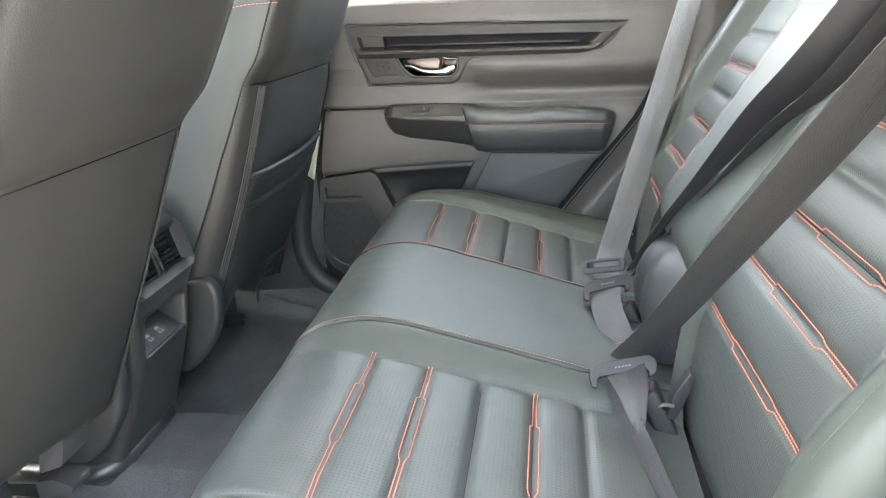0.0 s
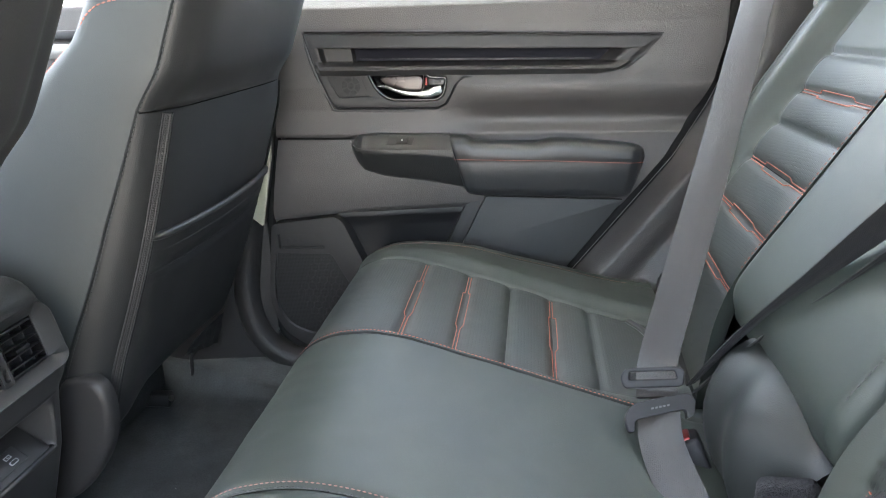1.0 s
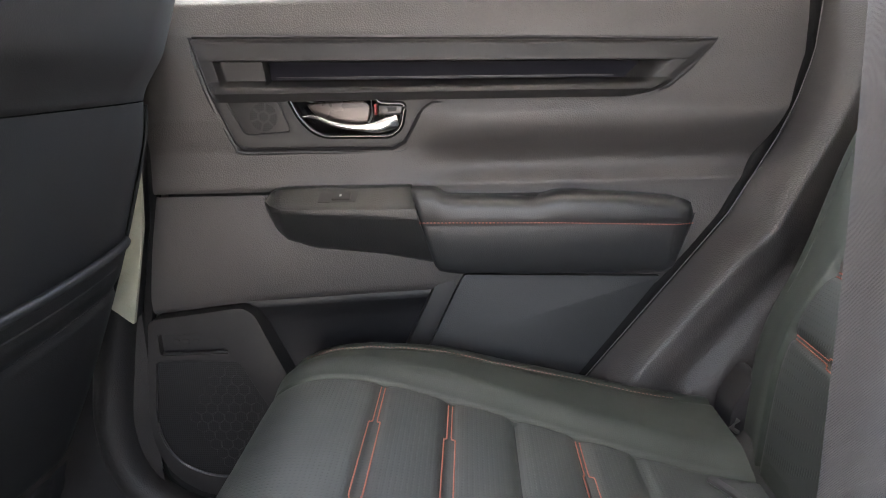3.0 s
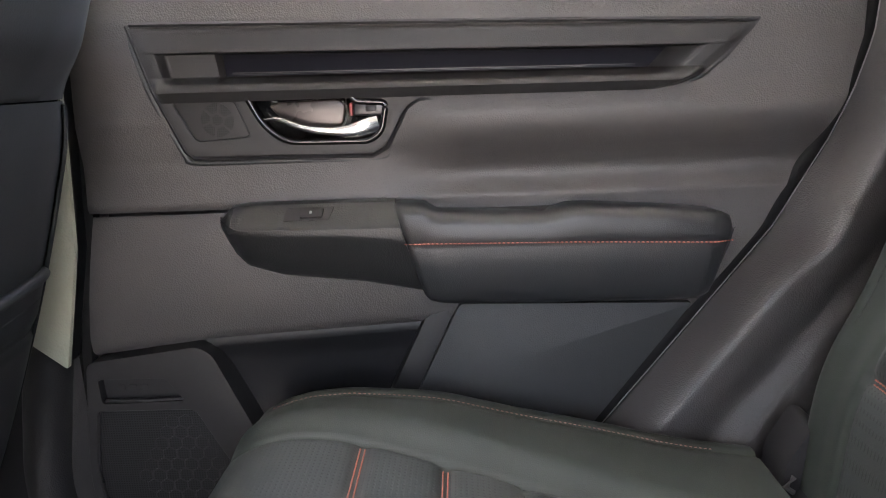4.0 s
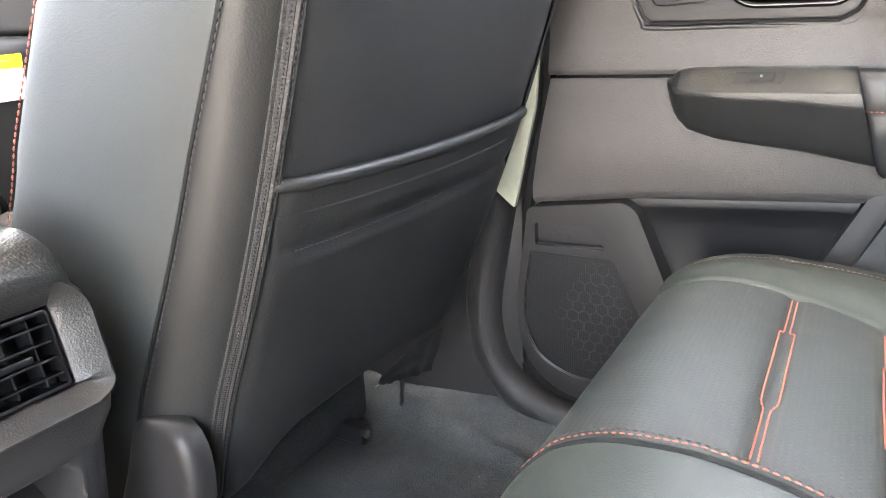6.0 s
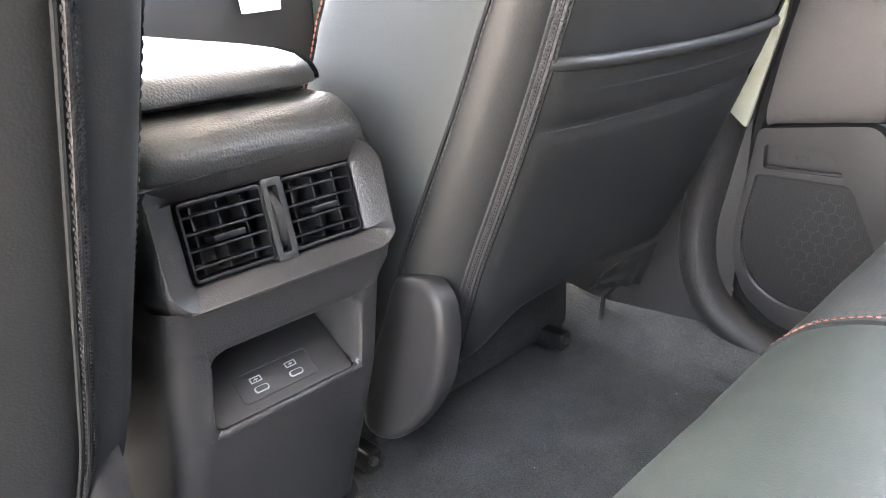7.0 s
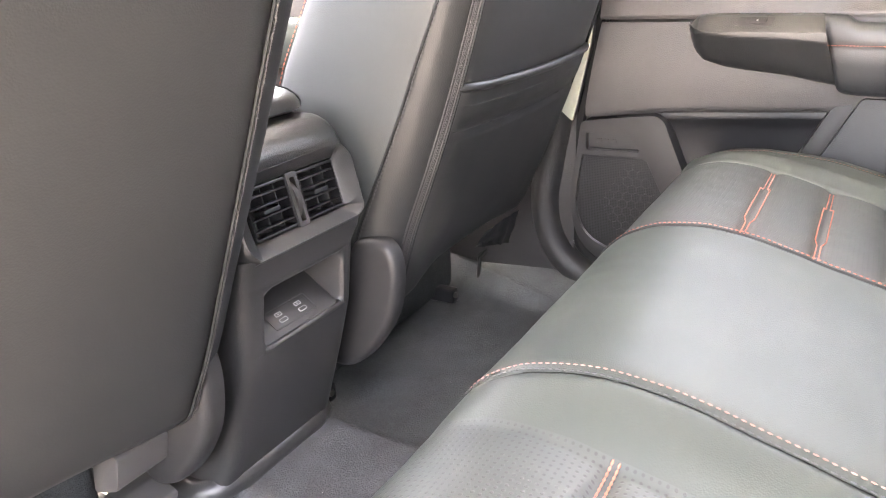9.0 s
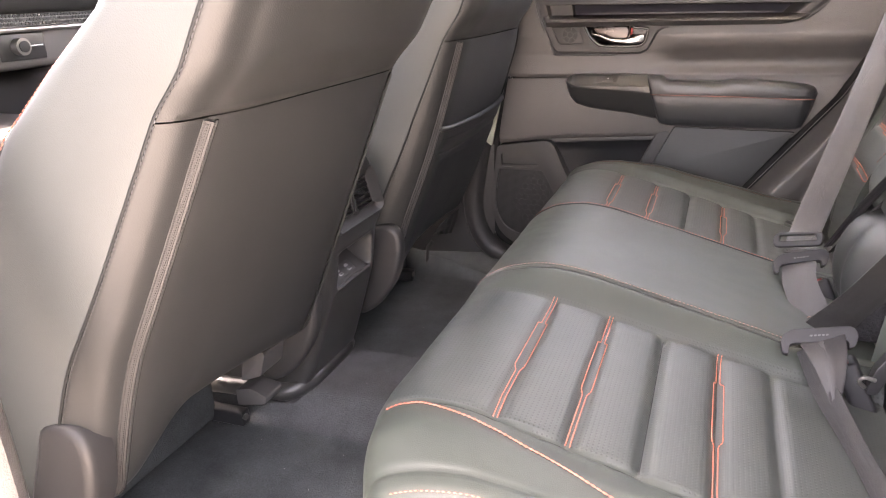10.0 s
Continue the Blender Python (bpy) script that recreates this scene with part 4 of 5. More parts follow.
        pts = [cushion_point(x, side * (0.578 if side > 0 else 0.598), 0.0010) for x in np.linspace(-0.110, 0.34, 120)]
        part("edge_stitching", stitches(pts, 0.0050, 0.6, 0.0009 if side < 0 else 0.0007), THREAD if side < 0 else THREAD_PALE, b)
    return b


BACK_N = Vector((-0.85, 0, 0.527))
BACK_LINES = (0.391, 0.456, 0.515, 0.565, 0.611, 0.662)


_bz = np.linspace(0.15, 1.0, 120)
_bx = np.convolve(np.pad(np.interp(_bz, [0.15, 0.30, 0.39, 0.43, 0.52, 1.0], [0.380, 0.392, 0.404, 0.425, 0.484, 0.782]), 6, mode="edge"), np.ones(13) / 13, mode="valid")


def BACK_X(z):
    return float(np.interp(z, _bz, _bx))


def back_lift(z, y):
    a = abs(y)
    inside = float(smooth(0.160, 0.178, a) * (1 - smooth(0.462, 0.478, a)))
    d = 0.030 * (1 - float(smooth(0.150, 0.168, a)))
    for z0 in BACK_LINES:
        d -= 0.0055 * float(ridge(z, z0, 0.0048)) * inside
    for z0, z1 in zip(BACK_LINES, BACK_LINES[1:]):
        if z0 < z < z1:
            d += 0.003 * math.sin(math.pi * (z - z0) / (z1 - z0)) * inside
    d -= 0.012 * float(smooth(0.17, 0.46, a))
    rise = 0.042 * float(smooth(0.41, 0.60, z)) - 0.010 if y > 0 else 0.032
    d += rise * float(smooth(0.466, 0.515, a)) - 0.004 * float(ridge(a, 0.468, 0.005))
    d -= 0.12 * float(smooth(0.53, 0.60, a)) ** 2
    d += 0.0012 * noise.noise(Vector((z * 10, y * 10, 7.0)))
    return d


def back_point(z, y, lift=0.0):
    p = Vector((BACK_X(z), y, z))
    return p + BACK_N * (back_lift(z, y) + lift)


def build_backs(bench):
    for y0, y1, lab in ((-0.60, -0.157, "black leather rear seat back with orange stitched channels"), (0.1555, 0.60, "black leather rear seat back with orange stitched channels, upright")):
        side = 1 if y0 > 0 else -1
        b = bench
        ys = np.linspace(y0, y1, 110)
        zs = np.linspace(0.235, 0.93, 150)
        rows = [[back_point(z, y) - BACK_N * 0.01 * float(ridge(z, 0.94, 0.02)) for z in zs] for y in ys]
        for row in rows:
            last = row[-1]
            row.extend([last + Vector((0.03, 0, 0.018)), last + Vector((0.09, 0, 0.015)), last + Vector((0.11, 0, -0.02)), last + Vector((0.06, 0, -0.3))])
        ob = part("back_pad", finish(sheet(rows)[0]), LEATHER, b, angle=70)
        two_tone(ob, PERF_BACK, lambda c: 0.168 < abs(c.y) < 0.468 and 0.25 < c.z < 0.662)
        for z in (BACK_LINES[0], BACK_LINES[1], BACK_LINES[2], BACK_LINES[4]):
            # shade of each back channel, painted as a dark tube
            part("crease_shade", tube([back_point(z, side * a, -0.0005) for a in np.linspace(0.176, 0.462, 40)], 0.0014, 6), SHADE_AND_PIPING, ob)
            fn = lambda u, v: back_point(u, v, 0.0015)
            hex_line(fn, side * 0.172, side * 0.464, z, ob, wide=0.0050, narrow=0.0018)
        part("bolster_stitching", stitches([back_point(z, side * 0.528, 0.001) for z in np.linspace(0.42, 0.9, 90)], 0.005, 0.7, 0.0007), THREAD_DARK, ob)
        seam = [(0.60, 0.470), (0.645, 0.462), (0.660, 0.445), (0.6625, 0.40), (0.6625, 0.25), (0.6625, 0.172)]
        part("insert_seam", tube([back_point(z, side * y, 0.0) for z, y in spline(seam, 60)], 0.0014, 6), DARK, ob)
        part("upper_seam", tube([back_point(z, side * (0.462 - 0.05 * (z - 0.65)), -0.0004) for z in np.linspace(0.655, 0.92, 40)], 0.0013, 6), DARK, ob)
        if side > 0:
            o = rounded([(0.388, 0.215), (0.411, 0.225), (0.425, 0.255), (0.430, 0.298), (0.415, 0.305), (0.392, 0.265)], 0.008)
            ish = part("anchor_cover", plate(o, -0.585, -0.535, bevel=0.006), PLASTIC, b, "black plastic child seat anchor cover", m=DOOR)
            part("anchor_bar", tube([(0.400, 0.534, 0.237), (0.391, 0.530, 0.245), (0.400, 0.534, 0.253)], 0.003, 6), STEEL, ish)
    m = bench
    ys = np.linspace(-0.150, 0.150, 60)
    zs = np.linspace(0.385, 0.93, 90)
    rows = []
    for y in ys:
        edge = 0.018 * float(ridge(abs(y), 0.153, 0.008))
        rows.append([back_point(z, y * 0.98) - BACK_N * (edge + 0.02 * float(ridge(z, 0.38, 0.02))) for z in zs])
    for row in rows:
        last, first = row[-1], row[0]
        row.extend([last + Vector((0.03, 0, 0.018)), last + Vector((0.09, 0, 0.015)), last + Vector((0.11, 0, -0.02)), last + Vector((0.06, 0, -0.3))])
        row.insert(0, first + Vector((0.05, 0, -0.01)))
        row.insert(0, first + Vector((0.09, 0, 0.02)))
    rows.insert(0, [Vector(q) + Vector((0.05, -0.003, 0)) for q in rows[0]])
    rows.append([Vector(q) + Vector((0.05, 0.003, 0)) for q in rows[-1]])
    mid = part("middle_back_pad", finish(sheet(rows)[0]), LEATHER, m, angle=70)
    part("edge_stitching", stitches([back_point(z, 0.142, 0.0012) for z in np.linspace(0.43, 0.92, 90)], 0.0062, 0.6, 0.0009), THREAD_PALE, mid)
    part("edge_stitching", stitches([back_point(z, -0.140, 0.0010) for z in np.linspace(0.43, 0.92, 90)], 0.0060, 0.7, 0.0008), THREAD_DARK, mid)
    part("seat_carrier", plate([(0.30, 0.06), (0.43, 0.06), (0.475, 0.25), (0.83, 0.90), (0.80, 0.91), (0.455, 0.30), (0.395, 0.225), (0.30, 0.20)], -0.605, 0.605), DARK, m, m=DOOR)
    # soft flap under the folding back
    rows = []
    for y in np.linspace(-0.125, 0.085, 40):
        t = (y + 0.125) / 0.21
        e = 1 - abs(2 * t - 1) ** 4
        row = []
        for w in np.linspace(-0.3, math.pi * 0.9, 24):
            row.append((0.418 - (0.030 + 0.042 * e) * math.sin(w) + 0.004 * math.sin(y * 70 + w * 2), y, 0.325 + (0.05 + 0.030 * e) * math.cos(w) + 0.012 * t))
        rows.append(row)
    fl = part("lower_flap", finish(sheet(rows)[0]), FLAP_LEATHER, m, "rounded leather flap with felt fastener", angle=70)
    part("felt_patch", block(0.350, 0.398, -0.139, -0.120, 0.285, 0.368, 0.008), VELCRO, fl)
    return m


def build_belts():
    def tongue(parent, c, across, along, w=0.064):
        """The plastic clip through which the webbing runs."""
        a, l = Vector(across).normalized(), Vector(along).normalized()
        n = a.cross(l).normalized()
        m = Matrix((a, l, n)).transposed().to_4x4()
        m.translation = c
        out = rounded([(-w / 2 - 0.002, -0.018), (-w / 2 - 0.007, 0.000), (-w / 2 + 0.002, 0.0105), (w / 2 - 0.002, 0.0105), (w / 2 + 0.007, 0.000), (w / 2 + 0.004, -0.015), (w / 2 - 0.003, -0.017), (w / 2 - 0.004, -0.007), (-w / 2 + 0.004, -0.007), (-w / 2 + 0.005, -0.020)], [0.005, 0.009, 0.008, 0.008, 0.009, 0.005, 0.003, 0.006, 0.006, 0.003], 5)
        t = part("tongue", plate(out, -0.005, 0.006, (), 0.003, 3), TONGUE, parent, "black plastic belt tongue", m=m)
        for k in range(5):
            part("print_bar", plate([(-0.010 + k * 0.0042, 0.0000), (-0.0072 + k * 0.0042, 0.0000), (-0.0072 + k * 0.0042, 0.0020), (-0.010 + k * 0.0042, 0.0020)], 0.0056, 0.0063), SMALL_PRINT, t, m=m)
        return t

    def buckle(parent, c, d, s=1.0):
        z = Vector(d).normalized()
        x = z.cross(Vector((0, 1, 0))).normalized()
        y = z.cross(x)
        m = Matrix((x, y, z)).transposed().to_4x4()
        m.translation = c
        bk = part("buckle", block(-0.012, 0.012, -0.026, 0.026, -0.07, 0.0, 0.005), TONGUE, parent, "black belt buckle with red button", m=m)
        part("release_button", block(-0.004, 0.010, -0.021, 0.021, -0.006, 0.0025, 0.002), RED, bk, m=m)

    f = thing("seat_belt", "grey seat belt webbing across the seat, buckled in", "seat belt", group="seat belts")
    part("webbing", ribbon([(0.308, 0.072, 0.322), (0.318, 0.140, 0.330), (0.346, 0.197, 0.400), (0.386, 0.273, 0.500), (0.4265, 0.353, 0.600), (0.4665, 0.435, 0.700), (0.508, 0.520, 0.800), (0.545, 0.585, 0.90), (0.57, 0.60, 1.05)], 0.045, [(0.80, -0.20, 0.1), (0.83, -0.53, 0.0), (0.86, -0.50, 0.0), (0.70, -0.68, 0.0), (0.55, -0.8, 0.0)], n=90), WEB, f)
    tongue(f, Vector((0.3075, 0.057, 0.3175)), (0.063, 0.011, 0.011), (0.05, 0.5, 0.62), 0.064)
    fold = Matrix(((0.955, -0.06, -0.29, 0.306), (-0.23, 0.47, -0.85, 0.090), (0.19, 0.88, 0.43, 0.337), (0, 0, 0, 1)))
    part("webbing_guide", plate(rounded([(-0.034, -0.012), (0.030, -0.011), (0.034, 0.006), (0.026, 0.011), (-0.030, 0.011), (-0.037, 0.002)], 0.006, 5), -0.004, 0.004, (rounded([(-0.027, -0.002), (0.024, -0.002), (0.022, 0.006), (-0.026, 0.006)], 0.002),), 0.0025, 3), TONGUE, f, "black plastic guide above the belt tongue", m=fold)
    strap = part("lap_strap", ribbon([(0.306, 0.052, 0.314), (0.304, 0.01, 0.302), (0.314, -0.05, 0.287), (0.326, -0.105, 0.272)], 0.044, (0.85, 0.12, 0.25), n=30), WEB, f, "folded webbing with stitched end")
    for k in range(4):
        y0 = -0.072 - 0.005 * k
        part("end_stitching", stitches([(0.316 + 0.002 * k + w * 0.019, y0 + 0.002 * math.sin(w * 22), 0.2835 - 0.0022 * k + w * 0.0055 + 0.0012) for w in np.linspace(-1, 1, 40)], 0.0030, 0.8, 0.0007), THREAD_PALE, strap)
    buckle(f, Vector((0.335, 0.050, 0.290)), (-0.4, 0.35, 0.8))
    g = thing("middle_seat_belt", "grey webbing of middle seat belt, twisted edge-on", "seat belt", group="seat belts")
    part("webbing", ribbon([(0.345, 0.090, 0.330), (0.380, 0.045, 0.415), (0.420, -0.015, 0.500), (0.465, -0.09, 0.600), (0.51, -0.17, 0.69), (0.62, -0.33, 0.93)], [0.014, 0.028, 0.042, 0.046, 0.046], [(0.75, 0.1, 0.60), (0.75, -0.35, -0.45), (0.70, -0.38, -0.50)], 0.0011), WEB, g)
    # same belt in the darker webbing, so shade is in its colour
    part("webbing", ribbon([(0.350, 0.088, 0.322), (0.388, 0.040, 0.402), (0.430, -0.024, 0.485), (0.476, -0.10, 0.582), (0.524, -0.182, 0.668), (0.62, -0.33, 0.90)], [0.010, 0.014, 0.022, 0.030, 0.040], [(0.75, 0.1, 0.60), (0.9, -0.1, -0.3), (0.85, -0.2, -0.5)], 0.0011), WEB_DARK, g, "second ply of the folded webbing, shaded by a darker colour")
    n = thing("seat_belt", "dark seat belt webbing pulled across the seat, buckled in", "seat belt", group="seat belts")
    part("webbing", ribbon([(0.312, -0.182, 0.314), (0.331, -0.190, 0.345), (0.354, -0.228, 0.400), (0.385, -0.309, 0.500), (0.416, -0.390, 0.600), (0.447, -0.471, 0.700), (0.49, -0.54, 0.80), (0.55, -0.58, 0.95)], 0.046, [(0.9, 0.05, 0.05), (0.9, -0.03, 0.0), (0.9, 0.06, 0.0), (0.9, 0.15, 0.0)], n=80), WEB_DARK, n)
    tongue(n, Vector((0.3085, -0.188, 0.310)), (0.071, 0.006, 0.012), (0.05, 0.5, 0.62), 0.070)
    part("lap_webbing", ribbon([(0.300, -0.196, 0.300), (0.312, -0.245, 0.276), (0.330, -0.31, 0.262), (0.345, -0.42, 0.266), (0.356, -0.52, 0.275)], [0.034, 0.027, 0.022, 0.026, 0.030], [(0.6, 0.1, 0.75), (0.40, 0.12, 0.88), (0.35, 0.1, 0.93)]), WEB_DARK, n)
    # end of the dark belt in paler WEB: the light is in its colour
    part("belt_tab_lit", ribbon([(0.311, -0.188, 0.311), (0.317, -0.222, 0.300), (0.320, -0.252, 0.284), (0.322, -0.268, 0.270)], [0.050, 0.040, 0.026, 0.010], (0.80, 0.10, 0.30), n=30), WEB, n, "end of webbing below the tongue, light on it painted as paler colour")
    buckle(n, Vector((0.338, -0.190, 0.285)), (-0.4, 0.25, 0.8))
    o = rounded([(0.356, 0.266), (0.368, 0.266), (0.386, 0.318), (0.381, 0.330), (0.362, 0.296)], 0.005)
    ac = part("anchor_cover", plate(o, 0.215, 0.230, bevel=0.004, segs=3), DARK, n, "black plastic anchor cover beside the seat back", m=DOOR)
    part("anchor_bar", tube(spline([(0.362, -0.236, 0.288), (0.350, -0.240, 0.292), (0.347, -0.236, 0.284), (0.354, -0.232, 0.276)], 14), 0.0025, 8), STEEL, ac)
    s = thing("belt_buckle", "black plastic belt buckle lying between cushion and seat back", "belt buckle")
    part("buckle_body", tube([(0.316, 0.375, 0.276), (0.328, 0.345, 0.279), (0.343, 0.312, 0.276)], 0.0055, 8, 0.0035), SATIN, s)


# ---- front seats ----
def build_front_seat(yc, line, pocket, group, twist=0.0):
    """A front seat seen from behind; line gives the rear face: x at height z."""
    fs = thing("front_seat", "black leather front car seat" + (" with a map pocket behind" if pocket else " with smooth leather back"), "car seat", group=group)
    half = [(0.0, 0.0), (0.0, 0.06), (-0.001, 0.12), (-0.003, 0.165), (-0.008, 0.188), (-0.012, 0.196), (-0.020, 0.207), (-0.034, 0.218), (-0.050, 0.224), (-0.056, 0.2245), (-0.075, 0.230), (-0.105, 0.236), (-0.14, 0.239), (-0.17, 0.238), (-0.195, 0.228), (-0.205, 0.20), (-0.19, 0.14), (-0.18, 0.0)]
    ZIPI, SEAMI = 5, 9
    strip_depth = [1.1, 0.95, 0.80, 0.42, 0.42] if pocket else [1.0, 0.9, 0.74, 0.55, 0.55]
    if not pocket:
        half = [(a, b if b > 0.2 else b * 0.945) for a, b in half]
    SEAM_Z = 0.630 if pocket else 0.616

    def pt(z, dx, dy):
        bulge = 0.016 * float(smooth(SEAM_Z, SEAM_Z + 0.05, z)) + (0.010 if pocket else 0.0) * math.sin(math.pi * np.clip((z - 0.2) / 0.43, 0, 1))
        width = 1.0 - 0.10 * float(smooth(0.66, 0.95, z)) - 0.05 * float(smooth(0.32, 0.18, z))
        if dx < -0.012:
            f = float(np.interp(z, [0.2, 0.35, 0.5, 0.64, 0.75], strip_depth))
            dx = -0.012 + (dx + 0.012) * (f + (1 - f) * float(smooth(-0.056, -0.15, dx)))
        if dx < -0.056:
            dx = -0.056 + (dx + 0.056) * float(np.interp(z, [0.5, 0.6, 0.66, 0.71, 0.8], [1.15, 1.0, 0.72, 0.45, 0.38]))
        near_rear = float(smooth(-0.10, 0.0, dx))
        under = -0.03 * float(smooth(0.225, 0.19, z))
        sag = 0.018 * (1 - (abs(dy) / 0.2) ** 2) * float(smooth(0.30, 0.19, z)) if abs(dy) < 0.2 else 0
        crown = 0.05 * (abs(dy) / 0.24) ** 3 * float(smooth(0.80, 0.93, z))
        if pocket:
            turn_in = -0.016 * float(smooth(0.10, 0.215, dy)) * float(smooth(0.58, 0.68, z))
            sag -= 0.022 * float(smooth(0.10, 0.19, -dy)) * float(smooth(0.32, 0.20, z))
        else:
            turn_in = 0.0
            sag -= 0.062 * float(smooth(0.06, 0.20, -dy)) * float(smooth(0.38, 0.20, z))
        swing = -twist * max(-1.2, min(1.2, dy / 0.19)) * min(0.0, z - 0.615)
        return Vector((line(z) + swing + turn_in + dx * (1 + 0.15 * float(smooth(0.5, 0.3, z))) + (bulge + under) * near_rear, yc + dy * width, z + sag - crown))

    def region(cols, z0, z1, n, edge=()):
        zs = np.linspace(z0, z1, n)
        return [[pt(z, dx, dy) for dx, dy in cols] for z in zs]

    full = [(a, -b) for a, b in half[:0:-1]] + half
    L = len(half) - 1
    idx = lambda k: L + k
    fine = lambda cols, n: [tuple(q) for q in spline(cols, n)]
    back = fine([full[i] for i in range(idx(-ZIPI), idx(ZIPI) + 1)], 60)
    part("back_panel", finish(sheet(region(back, 0.192, SEAM_Z - 0.0006, 60))[0]), BACK_LEATHER, fs, angle=70)
    wrap = fine([full[i] for i in range(idx(-SEAMI), idx(SEAMI) + 1)], 90)
    rows = region(wrap, SEAM_Z + 0.0006, 0.93, 50)
    rows.insert(0, [Vector((q.x - 0.006, q.y, q.z + 0.0005)) for q in rows[0]])
    top = rows[-1]
    rows.append([q + Vector((-0.03, 0, 0.02)) for q in top])
    rows.append([q + Vector((-0.10, 0, 0.02)) for q in top])
    part("upper_back", finish(sheet(rows)[0]), BACK_LEATHER, fs, angle=70)
    for s in (-1, 1):
        strip = fine([full[idx(s * k)] for k in range(ZIPI, SEAMI + 1)], 16)
        part("side_strip", finish(sheet(region(strip, 0.195, SEAM_Z - 0.001, 50))[0]), BACK_LEATHER, fs, angle=70)
        side = fine([full[idx(s * k)] for k in range(SEAMI, L + 1)], 40)
        part("side_panel", finish(sheet(region(side, 0.20, 0.93, 50))[0]), PANEL_LEATHER, fs, "lighter grey leather side of the seat", angle=70)
        a, b = half[SEAMI]
        part("side_piping", tube([pt(z, a, s * (b + 0.0006)) for z in np.linspace(0.21, 0.92, 80)], 0.0017, 6), SHADE_AND_PIPING, fs)
        part("side_stitching", stitches([pt(z, a + 0.004, s * (b + 0.001)) for z in np.linspace(0.22, 0.92, 90)], 0.006, 0.7, 0.0008), THREAD_DARK, fs)
        # zip
        zs = np.linspace(0.200, SEAM_Z - 0.004, 120)
        a, b = half[ZIPI]
        zp = ribbon([tuple(pt(z, a + 0.002, s * (b + 0.001))) for z in np.linspace(0.197, SEAM_Z - 0.004, 14)], 0.0110, (-0.75, s * 0.65, 0), 0.0010, 90)
        z_ob = part("zip", zp, ZIP, fs, "dark zip along the seat cover's edge")
        part("zip_teeth", stitches([pt(z, a + 0.0030, s * (b + 0.0020)) for z in zs], 0.0030, 0.55, 0.0008), DARK, z_ob)
        part("zip_edge", tube([pt(z, a + 0.0060, s * (b - 0.0058)) for z in zs], 0.0014, 6), SHADE_AND_PIPING, z_ob)
        part("zip_stitching", stitches([pt(z, a + 0.0062, s * (b - 0.0035)) for z in zs], 0.0046, 0.6, 0.0007), THREAD_DARK, z_ob)
        part("zip_stitching", stitches([pt(z, a - 0.0018, s * (b + 0.0048)) for z in zs], 0.0046, 0.6, 0.0007), THREAD_DARK, z_ob)
        # orange seam on the shoulder
        sh = [(0.752, -0.035), (0.750, -0.10), (0.737, -0.16), (0.705, -0.188), (0.65, -0.194), (0.60, -0.196), (0.50, -0.198), (0.3, -0.196)]
        path = []
        for zz, dx in spline(sh, 80):
            bb = float(np.interp(dx, [q[0] for q in half[::-1][3:]], [q[1] for q in half[::-1][3:]]))
            path.append(pt(zz, dx, s * (bb + 0.001)))
        part("shoulder_stitching", stitches(path, 0.0060, 0.72, 0.0009), THREAD, fs)
    if pocket:
        rows = []
        for v in np.linspace(0, 1, 40):
            row = []
            for w in np.linspace(-1, 1, 50):
                z = 0.20 + v * (0.278 + 0.003 * w - 0.004 * (1 - w * w))
                off = 0.0045 + 0.007 * v * (1 - w * w) - 0.006 * float(ridge(v, 0.83, 0.014)) + 0.003 * float(smooth(0.84, 0.90, v)) * (1 - w * w) - (0.0045 if abs(w) > 0.985 else 0)
                q = pt(z, 0.0, w * 0.190)
                dx = float(np.interp(abs(w * 0.190), [0, 0.12, 0.165, 0.188, 0.196], [0, -0.001, -0.003, -0.008, -0.012]))
                row.append(q + Vector((dx + off, 0, 0)))
            rows.append(row)
        lip = rows[-1]
        rows.append([q + Vector((-0.003, 0, 0.003)) for q in lip])
        rows.append([q + Vector((-0.007, 0, 0.002)) for q in lip])
        rows.append([q + Vector((-0.007, 0, -0.02)) for q in lip])
        hem = [q + Vector((0.0012, 0, 0)) for q in rows[32]]
        pk = part("map_pocket", finish(sheet(rows)[0]), BACK_LEATHER, fs, "slack leather map pocket", angle=70)
        part("pocket_hem", stitches(hem[1:-1], 0.0050, 0.6, 0.0006), THREAD_DARK, pk)
        part("pocket_lip", tube([q + Vector((-0.001, 0, 0.001)) for q in lip], 0.0052, 10), BACK_LEATHER, pk)
    # plastic foot covers, rails and bolts
    def cover(y0, y1, dx):
        o = spline([(-0.422, 0.292), (-0.400, 0.301), (-0.376, 0.300), (-0.362, 0.284), (-0.359, 0.252), (-0.369, 0.205), (-0.393, 0.163), (-0.423, 0.129), (-0.455, 0.112), (-0.480, 0.122), (-0.470, 0.18), (-0.440, 0.25)], 48, True)
        return plate([(u + dx, v) for u, v in o], -y1, -y0, bevel=0.012, segs=4)
    shift = line(0.25) - (-0.376)
    part("hinge_cover", cover(yc - 0.232, yc - (0.212 if pocket else 0.195), shift if pocket else -0.046), PLASTIC, fs, "rounded plastic hinge cover", m=DOOR if pocket else Matrix.Translation((-0.012, 0.0, -0.010)) @ DOOR)
    if not pocket:
        part("hinge_cover", cover(yc + 0.180, yc + 0.204, -0.022), PLASTIC, fs, "rounded plastic hinge cover", m=DOOR)
    else:
        rows = [[(-0.392 - 0.02 * v + 0.006 * noise.noise(Vector((u * 5, v * 3, 1))), 0.40 + 0.125 * u, 0.212 - 0.065 * v * (0.45 + 0.55 * u) + 0.006 * noise.noise(Vector((u * 9, v * 4, 8)))) for v in np.linspace(0, 1, 8)] for u in np.linspace(0, 1, 16)]
